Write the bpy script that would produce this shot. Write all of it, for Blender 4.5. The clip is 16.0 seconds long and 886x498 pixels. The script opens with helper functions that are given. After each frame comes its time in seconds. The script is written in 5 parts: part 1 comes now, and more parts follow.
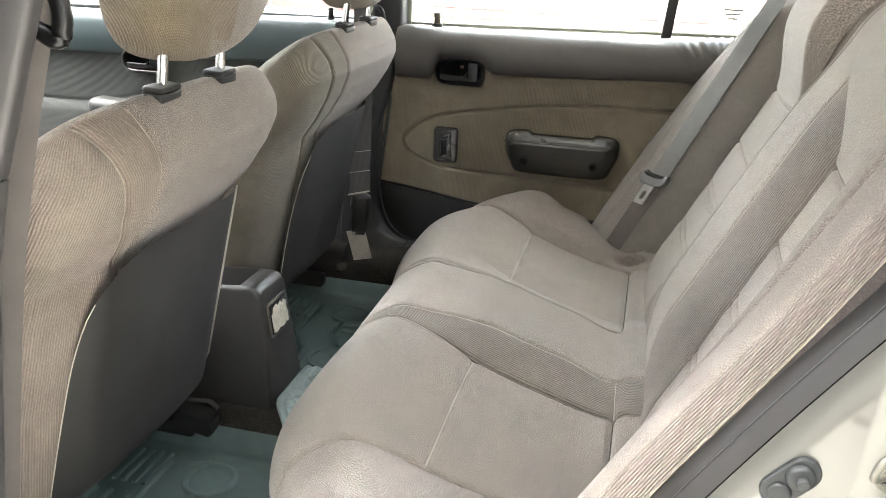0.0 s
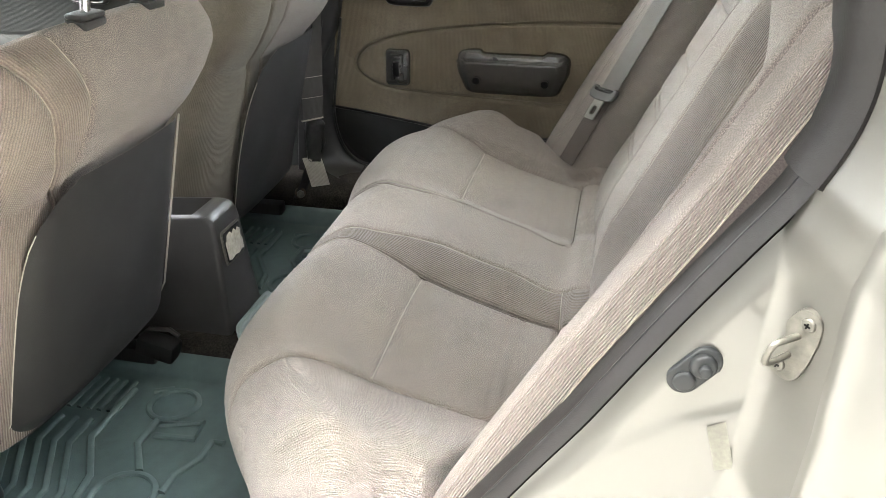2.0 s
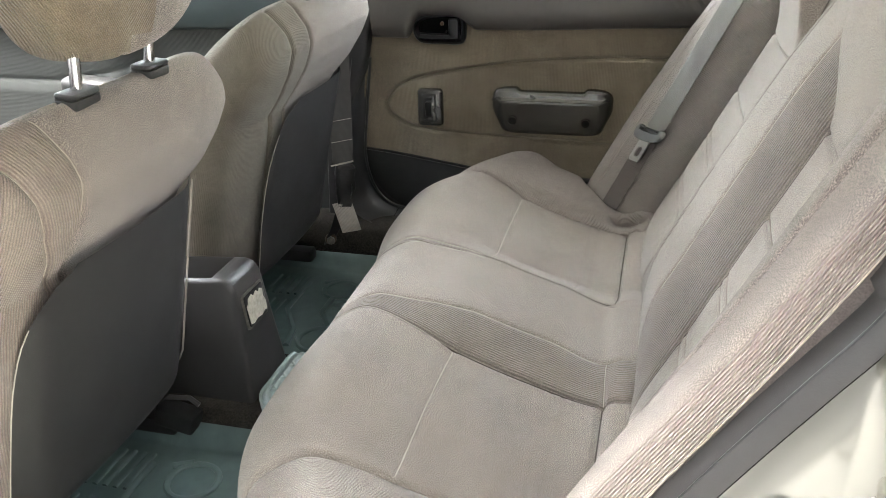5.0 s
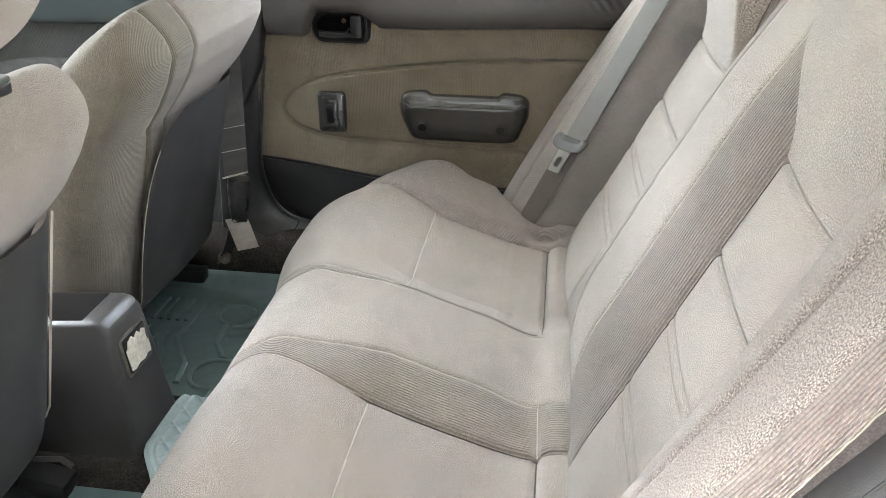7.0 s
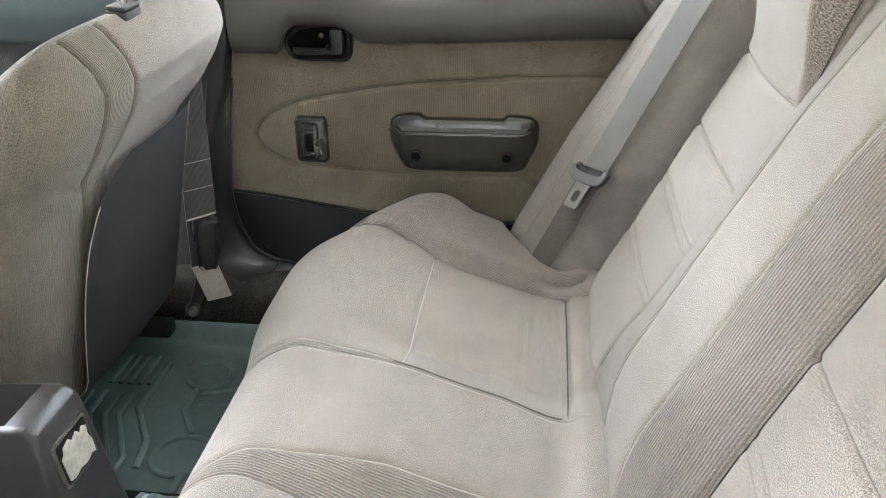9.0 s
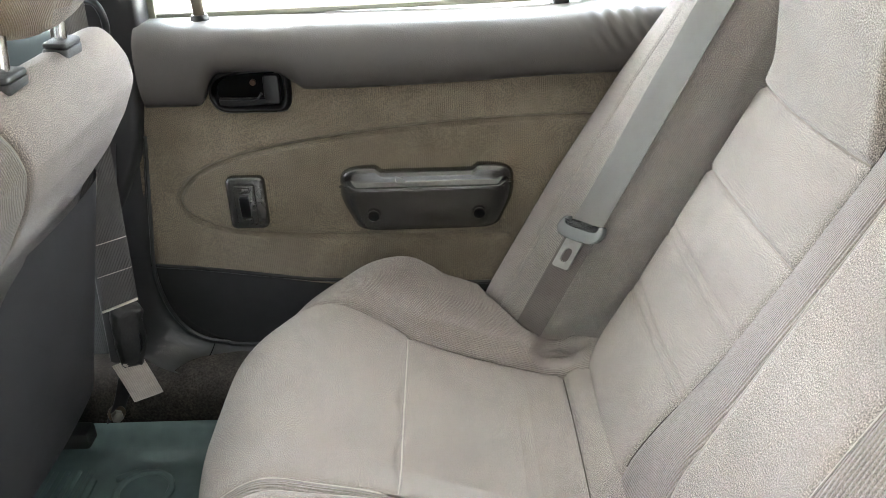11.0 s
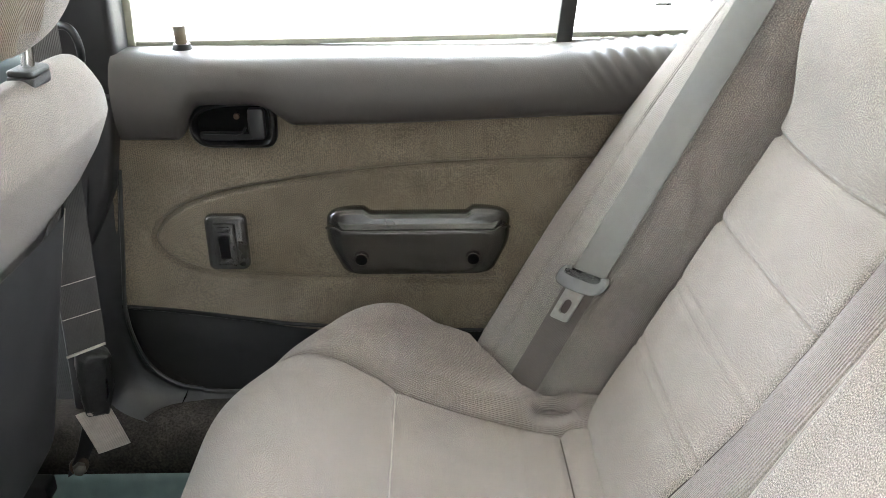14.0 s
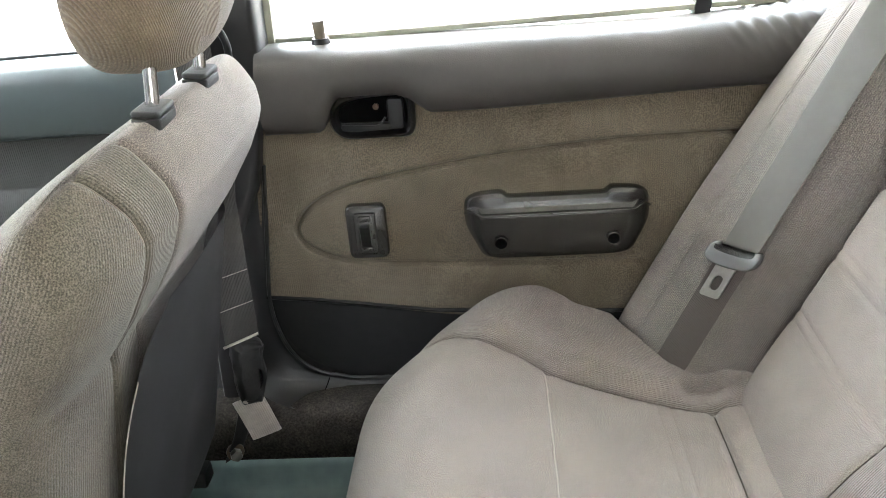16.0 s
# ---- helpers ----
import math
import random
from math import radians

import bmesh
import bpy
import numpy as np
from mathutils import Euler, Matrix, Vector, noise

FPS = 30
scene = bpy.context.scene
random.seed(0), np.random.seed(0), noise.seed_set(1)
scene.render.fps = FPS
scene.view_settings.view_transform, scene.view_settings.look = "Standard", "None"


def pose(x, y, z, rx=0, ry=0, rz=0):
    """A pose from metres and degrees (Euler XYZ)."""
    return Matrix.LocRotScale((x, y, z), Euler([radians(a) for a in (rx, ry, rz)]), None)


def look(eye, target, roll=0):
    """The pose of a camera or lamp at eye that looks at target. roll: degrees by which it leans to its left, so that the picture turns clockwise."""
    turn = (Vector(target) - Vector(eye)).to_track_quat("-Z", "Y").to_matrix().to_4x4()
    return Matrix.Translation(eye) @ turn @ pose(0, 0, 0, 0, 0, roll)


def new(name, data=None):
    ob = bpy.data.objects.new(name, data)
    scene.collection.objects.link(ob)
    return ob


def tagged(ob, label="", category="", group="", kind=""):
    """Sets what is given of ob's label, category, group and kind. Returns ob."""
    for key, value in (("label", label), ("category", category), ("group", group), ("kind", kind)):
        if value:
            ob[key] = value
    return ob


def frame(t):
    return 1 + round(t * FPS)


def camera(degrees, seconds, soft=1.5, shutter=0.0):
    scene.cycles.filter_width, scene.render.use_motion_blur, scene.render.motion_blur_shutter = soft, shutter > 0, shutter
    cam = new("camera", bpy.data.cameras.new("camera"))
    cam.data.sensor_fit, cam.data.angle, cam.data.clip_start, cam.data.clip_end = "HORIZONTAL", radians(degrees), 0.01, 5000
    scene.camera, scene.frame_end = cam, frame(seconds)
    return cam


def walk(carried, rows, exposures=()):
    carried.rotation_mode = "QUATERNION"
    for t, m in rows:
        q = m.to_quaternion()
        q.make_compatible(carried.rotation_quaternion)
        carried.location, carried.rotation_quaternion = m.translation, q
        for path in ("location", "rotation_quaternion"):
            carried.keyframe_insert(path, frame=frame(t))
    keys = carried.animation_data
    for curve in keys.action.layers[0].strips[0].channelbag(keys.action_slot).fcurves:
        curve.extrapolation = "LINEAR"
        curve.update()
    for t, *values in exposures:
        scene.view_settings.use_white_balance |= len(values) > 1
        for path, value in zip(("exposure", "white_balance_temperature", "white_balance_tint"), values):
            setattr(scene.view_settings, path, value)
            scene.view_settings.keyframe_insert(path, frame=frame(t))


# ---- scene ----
# camera and its walk
cam = camera(56.5, 16.0, 0.75)
PATH = [
    (0, (0.501, -1.203, 1.115), (0.068, 0.614, 0.401), 2.1),
    (0.5, (0.504, -1.226, 1.124), (0.068, 0.598, 0.427), 1.7),
    (1, (0.52, -1.232, 1.127), (0.109, 0.589, 0.409), 1.0),
    (1.5, (0.539, -1.227, 1.122), (0.168, 0.581, 0.351), 1.2),
    (2, (0.557, -1.215, 1.112), (0.189, 0.546, 0.239), 0.4),
    (2.5, (0.562, -1.203, 1.119), (0.151, 0.537, 0.223), -0.5),
    (3, (0.562, -1.188, 1.129), (0.09, 0.542, 0.244), -1.7),
    (3.2, (0.563, -1.18, 1.132), (0.08, 0.547, 0.247), -1.7),
    (5.5, (0.539, -1.048, 1.147), (0.068, 0.702, 0.303), -2.0),
    (6, (0.521, -0.997, 1.146), (0.122, 0.761, 0.281), -1.2),
    (6.5, (0.511, -0.96, 1.142), (0.193, 0.804, 0.256), -0.4),
    (7, (0.502, -0.947, 1.147), (0.262, 0.83, 0.262), 0.3),
    (7.5, (0.5, -0.911, 1.138), (0.25, 0.867, 0.257), -0.3),
    (8, (0.493, -0.842, 1.13), (0.273, 0.937, 0.243), -0.7),
    (8.2, (0.491, -0.816, 1.131), (0.264, 0.961, 0.242), -0.8),
    (10.3, (0.376, -0.563, 1.155), (0.229, 1.195, 0.212), -1.8),
    (10.5, (0.367, -0.546, 1.154), (0.289, 1.222, 0.222), -1.4),
    (11, (0.358, -0.498, 1.146), (0.345, 1.283, 0.235), -1.9),
    (11.5, (0.344, -0.443, 1.149), (0.33, 1.344, 0.252), -1.1),
    (12, (0.334, -0.434, 1.154), (0.305, 1.353, 0.258), -1.5),
    (12.5, (0.327, -0.441, 1.143), (0.293, 1.358, 0.27), -1.1),
    (13, (0.331, -0.439, 1.137), (0.314, 1.369, 0.282), -0.2),
    (13.5, (0.345, -0.427, 1.136), (0.362, 1.386, 0.29), 0.2),
    (14, (0.346, -0.428, 1.136), (0.376, 1.384, 0.292), -0.1),
    (14.5, (0.341, -0.435, 1.133), (0.38, 1.371, 0.275), -0.6),
    (15, (0.316, -0.445, 1.13), (0.323, 1.343, 0.234), -1.6),
    (15.5, (0.285, -0.452, 1.13), (0.232, 1.331, 0.226), -2.8),
    (16, (0.254, -0.433, 1.139), (0.106, 1.361, 0.268), -4.7),
]
walk(cam, [(t, look(eye, target, roll)) for t, eye, target, roll in PATH], [(0.0, 5.88, 6600, 7), (3.0, 5.76, 6600, 7), (5.5, 5.96, 6500, 7), (7.5, 6.27, 6350, 7), (8.2, 6.27, 6350, 7), (10.5, 6.25, 6350, 7), (13.0, 6.17, 6350, 7), (16.0, 6.25, 6350, 7)])

# world, sun and exposure
world = bpy.data.worlds.new("sky")
scene.world = world
world.use_nodes = True
_n = world.node_tree.nodes
_sky = _n.new("ShaderNodeTexSky")
_sky.sky_type, _sky.sun_disc = "NISHITA", False
_sky.sun_elevation, _sky.sun_rotation = radians(72), radians(270)
_sky.air_density, _sky.dust_density = 1.0, 3.0
_sat = _n.new("ShaderNodeHueSaturation")
_sat.inputs["Saturation"].default_value = 0.3
world.node_tree.links.new(_sky.outputs[0], _sat.inputs["Color"])
world.node_tree.links.new(_sat.outputs[0], _n["Background"].inputs[0])
_n["Background"].inputs[1].default_value = 0.15
sun_data = bpy.data.lights.new("sun", "SUN")
sun_data.energy, sun_data.angle, sun_data.color = 0.5, radians(25), (1.0, 0.96, 0.9)
sun = new("sun", sun_data)
sun.matrix_world = look((-3.0, 0.0, 9.8), (0.0, 0.0, 0.6))


# ---------- materials ----------
def mat(name, rgb, rough=0.7, metal=0.0, var=0.15, scale=60.0, bump=0.1, fine=900.0, sheen=0.0, ribs=0.0, ribdark=0.35, stain=0.0, spec=0.5, coat=0.0, speck=0.0, weave=0.0, wornlow=0.3):
    """Base colour with two scales of variation, relief, optional cord ribs across U and uneven woven threads along V (metres)."""
    m = bpy.data.materials.new(name)
    m.use_nodes = True
    nt = m.node_tree
    N, L = nt.nodes, nt.links
    b = N["Principled BSDF"]
    b.inputs["Roughness"].default_value = rough
    b.inputs["Metallic"].default_value = metal
    b.inputs["Specular IOR Level"].default_value = spec
    b.inputs["Coat Weight"].default_value = coat
    b.inputs["Sheen Weight"].default_value = sheen
    b.inputs["Sheen Roughness"].default_value = 0.5
    tc = N.new("ShaderNodeTexCoord")

    def noise_tex(s, detail=4.0):
        t = N.new("ShaderNodeTexNoise")
        t.inputs["Scale"].default_value = s
        t.inputs["Detail"].default_value = detail
        L.new(tc.outputs["Object"], t.inputs["Vector"])
        return t

    def math_node(op, a, c):
        n = N.new("ShaderNodeMath")
        n.operation = op
        for k, v in ((0, a), (1, c)):
            if isinstance(v, (int, float)):
                n.inputs[k].default_value = v
            else:
                L.new(v, n.inputs[k])
        return n.outputs[0]

    def span(v, lo, hi, a=0.3, c=0.7):
        n = N.new("ShaderNodeMapRange")
        n.inputs[1].default_value, n.inputs[2].default_value = a, c
        n.inputs[3].default_value, n.inputs[4].default_value = lo, hi
        L.new(v, n.inputs[0])
        return n.outputs[0]

    n1, n2 = noise_tex(scale * 0.12, 5.0), noise_tex(scale, 3.0)
    f = math_node("MULTIPLY", span(n1.outputs[0], 1 - var, 1 + var), span(n2.outputs[0], 1 - var * 0.7, 1 + var * 0.7))
    height = noise_tex(fine, 2.0).outputs[0]
    if speck:
        f = math_node("MULTIPLY", f, span(noise_tex(fine * 0.8, 1.0).outputs[0], 1 - speck, 1 + speck, 0.35, 0.65))
    if weave:
        uvw, grow = N.new("ShaderNodeUVMap"), N.new("ShaderNodeMapping")
        grow.inputs["Scale"].default_value = (1000.0, 620.0, 1.0)
        L.new(uvw.outputs[0], grow.inputs[0])
        threads = N.new("ShaderNodeTexNoise")
        threads.inputs["Scale"].default_value, threads.inputs["Detail"].default_value = 1.0, 1.0
        L.new(grow.outputs[0], threads.inputs["Vector"])
        f = math_node("MULTIPLY", f, span(threads.outputs[0], 1 - weave, 1 + weave, 0.35, 0.65))
        height = math_node("ADD", height, math_node("MULTIPLY", threads.outputs[0], 1.5))
    if stain:
        f = math_node("MULTIPLY", f, span(noise_tex(7.0, 6.0).outputs[0], 1.0, 1 - stain, 0.5, 0.75))
    if ribs:
        sep = N.new("ShaderNodeSeparateXYZ")
        uv = N.new("ShaderNodeUVMap")
        L.new(uv.outputs[0], sep.inputs[0])
        wob = span(noise_tex(30.0, 2.0).outputs[0], -0.5, 0.5)
        ph = math_node("ADD", math_node("MULTIPLY", sep.outputs[0], 2 * math.pi / ribs), wob)
        s = math_node("SINE", ph, 0.0)
        worn = span(noise_tex(260.0, 2.0).outputs[0], wornlow, 1.0)
        rib = math_node("MULTIPLY", span(s, 0.0, 1.0, -1.0, 1.0), worn)
        gap = math_node("MULTIPLY", span(s, ribdark, 0.0, -1.0, 0.5), worn)
        f = math_node("MULTIPLY", f, math_node("SUBTRACT", 1.0, gap))
        height = math_node("ADD", math_node("MULTIPLY", rib, 1.4), math_node("MULTIPLY", height, 0.5))
    mix = N.new("ShaderNodeMix")
    mix.data_type = "RGBA"
    mix.blend_type = "MULTIPLY"
    mix.inputs[0].default_value = 1.0
    mix.inputs[6].default_value = (*rgb, 1)
    comb = N.new("ShaderNodeCombineColor")
    for k in range(3):
        L.new(f, comb.inputs[k])
    L.new(comb.outputs[0], mix.inputs[7])
    L.new(mix.outputs[2], b.inputs["Base Color"])
    rv = 0.08 if rough > 0.6 else 0.025
    r2 = span(n1.outputs[0], max(rough - rv, 0.02), min(rough + rv, 1.0))
    L.new(r2, b.inputs["Roughness"])
    bp = N.new("ShaderNodeBump")
    bp.inputs["Strength"].default_value = bump
    bp.inputs["Distance"].default_value = 0.0012 if ribs else 0.0008
    L.new(height, bp.inputs["Height"])
    L.new(bp.outputs[0], b.inputs["Normal"])
    return m


VELOUR = mat("velour", (0.216, 0.189, 0.167), 0.95, var=0.08, scale=45, bump=0.8, fine=1300, sheen=0.2, weave=0.5, stain=0.18, spec=0.15, speck=0.42)
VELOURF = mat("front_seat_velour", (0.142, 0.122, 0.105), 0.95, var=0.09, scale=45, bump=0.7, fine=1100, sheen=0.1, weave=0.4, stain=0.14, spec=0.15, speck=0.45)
SEAM = mat("seam_shadow_thread", (0.20, 0.175, 0.15), 0.95, var=0.1)
DEEPSEAM = mat("dark_seam_thread", (0.06, 0.050, 0.043), 0.95, var=0.1)
WEBLOW = mat("worn_webbing", (0.100, 0.085, 0.076), 0.8, var=0.06, scale=60, bump=0.5, fine=1500, ribs=0.002, ribdark=0.12, stain=0.15)
HANDLEB = mat("lock_button_plastic", (0.06, 0.046, 0.026), 0.4, var=0.1)
# Darker copy of the velour, offsetting strong light on the near bolster.
VELOURN = mat("dimmed_bolster_velour", (0.150, 0.130, 0.118), 0.95, var=0.08, scale=45, bump=0.55, fine=1500, sheen=0.1, weave=0.45, stain=0.14, spec=0.15, speck=0.45)
CORD = mat("corduroy", (0.240, 0.212, 0.193), 0.95, var=0.10, scale=45, bump=0.8, fine=1050, sheen=0.15, ribs=0.0026, ribdark=0.2, spec=0.15, speck=0.5, weave=0.4, wornlow=0.6)
# Bolder ribbed cord, its colour darkened to offset light from the open doorway.
CORDN = mat("dimmed_ridged_corduroy", (0.172, 0.147, 0.131), 0.95, var=0.06, scale=45, bump=1.0, fine=800, sheen=0.15, ribs=0.0031, ribdark=0.42, spec=0.15, speck=0.15, wornlow=0.6)
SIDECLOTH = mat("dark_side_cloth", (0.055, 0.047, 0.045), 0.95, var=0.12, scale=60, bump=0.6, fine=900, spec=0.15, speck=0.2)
PALESEAL = mat("pale_glass_seal", (0.26, 0.26, 0.205), 0.5, var=0.15, scale=60, bump=0.1)
CORDV = mat("fine_cord_velour", (0.198, 0.174, 0.155), 0.95, var=0.09, scale=45, bump=1.0, fine=1000, sheen=0.15, ribs=0.0036, ribdark=0.32, stain=0.12, spec=0.15, speck=0.25)
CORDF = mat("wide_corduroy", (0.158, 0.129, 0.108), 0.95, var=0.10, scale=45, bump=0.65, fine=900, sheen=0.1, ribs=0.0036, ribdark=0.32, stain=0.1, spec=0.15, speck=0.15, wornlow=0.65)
# Darker copy of the near seat's cord; its colour holds the far side's shade.
CORDG = mat("shaded_worn_corduroy", (0.100, 0.089, 0.070), 0.95, var=0.12, scale=45, bump=0.4, fine=1000, sheen=0.1, ribs=0.0031, ribdark=0.09, stain=0.22, spec=0.15, speck=0.4, weave=0.12)
CORDH = mat("headrest_corduroy", (0.125, 0.099, 0.070), 0.95, var=0.12, scale=45, bump=0.8, fine=900, sheen=0.1, ribs=0.0031, ribdark=0.3, stain=0.1, spec=0.15, speck=0.2)
DOORCLOTH = mat("door_cloth", (0.136, 0.115, 0.084), 0.95, var=0.14, scale=30, bump=0.35, fine=900, sheen=0.12, ribs=0.0030, ribdark=0.10, stain=0.3, spec=0.15, speck=0.4)
CONSOLE = mat("console_plastic", (0.022, 0.0205, 0.0195), 0.45, var=0.1, scale=40, bump=0.2, fine=900, stain=0.2)
PULL = mat("moulded_pull_plastic", (0.024, 0.022, 0.0195), 0.22, spec=0.8, var=0.08, scale=50, bump=0.12, fine=900)
PAPER = mat("white_paper", (0.75, 0.75, 0.73), 0.8, var=0.03, bump=0.05)
SCUFF = mat("scuffed_trim", (0.020, 0.0205, 0.021), 0.38, var=0.3, scale=30, bump=0.25, fine=500, stain=0.4)
VINYL = mat("grey_vinyl", (0.043, 0.0385, 0.034), 0.5, var=0.06, scale=80, bump=0.25, fine=700)
PANEL = mat("seat_back_vinyl", (0.0145, 0.0138, 0.0128), 0.62, spec=0.3, var=0.10, scale=60, bump=0.35, fine=900, stain=0.1, speck=0.12)
BLACK = mat("black_plastic", (0.0055, 0.0055, 0.0058), 0.3, spec=0.3, var=0.1, scale=60, bump=0.12, fine=1200)
GREY = mat("grey_trim_plastic", (0.025, 0.0225, 0.0215), 0.5, var=0.1, scale=40, bump=0.2, fine=900, stain=0.2)
DARKTRIM = mat("dark_trim_plastic", (0.0125, 0.012, 0.012), 0.5, spec=0.4, var=0.15, scale=50, bump=0.2, fine=900, stain=0.3)
CRUMPLED = mat("crumpled_rubber", (0.022, 0.021, 0.02), 0.5, var=0.4, scale=120, bump=0.6, fine=250, stain=0.4)
RUSTY = mat("rusty_plate", (0.06, 0.043, 0.028), 0.6, metal=0.4, var=0.3, scale=150, bump=0.3)
WELT = mat("welt_plastic", (0.0105, 0.0094, 0.0091), 0.55, spec=0.3, var=0.12, scale=50, bump=0.25, fine=800, stain=0.25)
CARPETBLACK = mat("dull_black_plastic", (0.011, 0.011, 0.011), 0.6, var=0.15, scale=60, bump=0.2, spec=0.25)
RUBBER = mat("teal_rubber", (0.070, 0.104, 0.101), 0.55, var=0.12, scale=50, bump=0.2, fine=600, stain=0.25)
CARPET = mat("carpet", (0.019, 0.0165, 0.014), 1.0, var=0.35, scale=200, bump=1.0, fine=400, spec=0.1, speck=0.35)
PAINT = mat("champagne_paint", (0.094, 0.091, 0.081), 0.34, metal=0.5, var=0.012, scale=10, bump=0.01, fine=2000, coat=0.5)
CHROME = mat("chrome", (0.75, 0.75, 0.74), 0.16, metal=1.0, var=0.05, bump=0.02)
STEEL = mat("worn_steel", (0.105, 0.100, 0.085), 0.5, metal=0.6, var=0.35, scale=120, bump=0.3, fine=400, stain=0.5)
WEB = mat("belt_webbing", (0.112, 0.108, 0.098), 0.75, var=0.06, scale=60, bump=0.5, fine=1500, sheen=0.1, stain=0.2)
PLATED = mat("plated_steel", (0.38, 0.37, 0.345), 0.35, metal=0.6, var=0.15, scale=120, bump=0.1)
BUCKLE = mat("pale_grey_plastic", (0.21, 0.214, 0.21), 0.22, metal=0.35, var=0.08, scale=60, bump=0.05)
TAGMAT = mat("pale_webbing_tag", (0.36, 0.33, 0.29), 0.8, var=0.12, scale=90, bump=0.4, ribs=0.003, ribdark=0.1)
PIPE = mat("cream_piping", (0.33, 0.30, 0.25), 0.7, var=0.1, bump=0.2)
LINER = mat("headliner", (0.72, 0.70, 0.65), 0.95, var=0.05, bump=0.3)
STICKER = mat("faded_sticker", (0.125, 0.12, 0.097), 0.6, var=0.2, scale=300, bump=0.1)
TEAL = mat("front_door_vinyl", (0.018, 0.031, 0.033), 0.5, var=0.06, scale=60, bump=0.2)
GROUND = mat("pale_concrete", (0.26, 0.252, 0.23), 0.9, var=0.15, scale=3, bump=0.3, fine=60)
REDPAINT = mat("faded_red_paint", (0.30, 0.16, 0.15), 0.8, var=0.15, scale=8, bump=0.1)
WALLPAINT = mat("cream_wall_paint", (0.45, 0.40, 0.32), 0.9, var=0.1, scale=4, bump=0.2, fine=80)
WIRE = mat("fence_wire", (0.24, 0.19, 0.12), 0.6, metal=0.3, var=0.2, bump=0.1)
PEELED = mat("peeled_metal", (0.42, 0.39, 0.33), 0.4, metal=0.2, var=0.25, scale=150, bump=0.1, stain=0.3)
# Flat black standing in for the shade inside holes, gaps and slots.
HOLE = mat("hole_shade_black", (0.004, 0.004, 0.004), 0.9, var=0.05, bump=0.0, spec=0.0)
WALLDARK = mat("dark_grey_render", (0.15, 0.146, 0.138), 0.9, var=0.1, scale=4, bump=0.2, fine=80)
WALLGREY = mat("grey_render", (0.22, 0.214, 0.20), 0.9, var=0.1, scale=4, bump=0.2, fine=80)
SCREW = mat("screw_brass", (0.06, 0.036, 0.022), 0.5, metal=0.6, var=0.2)
STITCH = mat("dull_stitching", (0.235, 0.205, 0.165), 0.95, var=0.2, scale=300)
THREAD = mat("stitch_thread", (0.37, 0.335, 0.30), 0.9, var=0.1)

GLASS = bpy.data.materials.new("window_glass")
GLASS.use_nodes = True
_g = GLASS.node_tree
_b = _g.nodes["Principled BSDF"]
_b.inputs["Base Color"].default_value = (0.93, 0.97, 0.95, 1)
_b.inputs["Roughness"].default_value = 0.0
_b.inputs["Transmission Weight"].default_value = 1.0
_b.inputs["IOR"].default_value = 1.45


# ---------- building helpers ----------
def thing(name, base, label, category, group="", kind=""):
    ob = new(name)
    ob.location = base
    ob.empty_display_size = 0.05
    return tagged(ob, label, category, group, kind)


def origin_of(ob):
    o = Vector((0, 0, 0))
    while ob is not None:
        o += ob.location
        ob = ob.parent
    return o


def smooth_all(me, angle=40):
    for p in me.polygons:
        p.use_smooth = True
    me.set_sharp_from_angle(angle=radians(angle))


def part(name, geo, material, parent=None, label="", angle=40, kind=""):
    """Links a bmesh or mesh (in world places) as one mesh object under parent."""
    if isinstance(geo, bmesh.types.BMesh):
        me = bpy.data.meshes.new(name)
        bmesh.ops.recalc_face_normals(geo, faces=geo.faces[:])
        geo.to_mesh(me)
        geo.free()
    else:
        me = geo
    if parent is not None:
        o = origin_of(parent)
        me.transform(Matrix.Translation(-o))
    smooth_all(me, angle)
    me.materials.append(material)
    ob = new(name, me)
    ob.parent = parent
    return tagged(ob, label, "", "", kind)


def single(name, geo, material, label, category, kind="", group="", angle=40):
    """A thing of one mesh, with its origin at its middle."""
    ob = part(name, geo, material, None, label, angle)
    cos = [v.co for v in ob.data.vertices]
    c = sum(cos, Vector()) / len(cos)
    ob.data.transform(Matrix.Translation(-c))
    ob.location = c
    return tagged(ob, label, category, group, kind)


def block(c, s, bevel=0.0, rot=None, seg=2):
    bm = bmesh.new()
    bmesh.ops.create_cube(bm, size=1.0)
    bmesh.ops.scale(bm, vec=s, verts=bm.verts)
    if bevel:
        bmesh.ops.bevel(bm, geom=bm.edges[:], offset=bevel, segments=seg, affect="EDGES", profile=0.5)
    m = Matrix.Translation(c)
    if rot is not None:
        m = m @ Euler([radians(a) for a in rot]).to_matrix().to_4x4()
    bmesh.ops.transform(bm, matrix=m, verts=bm.verts)
    return bm


def prism(poly, axis, lo, hi, bevel=0.0, seg=2):
    """A flat outline, in the two other axes, drawn out along axis."""
    bm = bmesh.new()

    def put(p, h):
        return {"x": (h, p[0], p[1]), "y": (p[0], h, p[1]), "z": (p[0], p[1], h)}[axis]

    a = [bm.verts.new(put(p, lo)) for p in poly]
    c = [bm.verts.new(put(p, hi)) for p in poly]
    bm.faces.new(a), bm.faces.new(c[::-1])
    for k in range(len(poly)):
        j = (k + 1) % len(poly)
        bm.faces.new((a[k], c[k], c[j], a[j]))
    bmesh.ops.recalc_face_normals(bm, faces=bm.faces[:])
    if bevel:
        rim = [e for e in bm.edges if (e.verts[0] in a and e.verts[1] in a) or (e.verts[0] in c and e.verts[1] in c)]
        bmesh.ops.bevel(bm, geom=rim, offset=bevel, segments=seg, affect="EDGES", profile=0.5)
    return bm


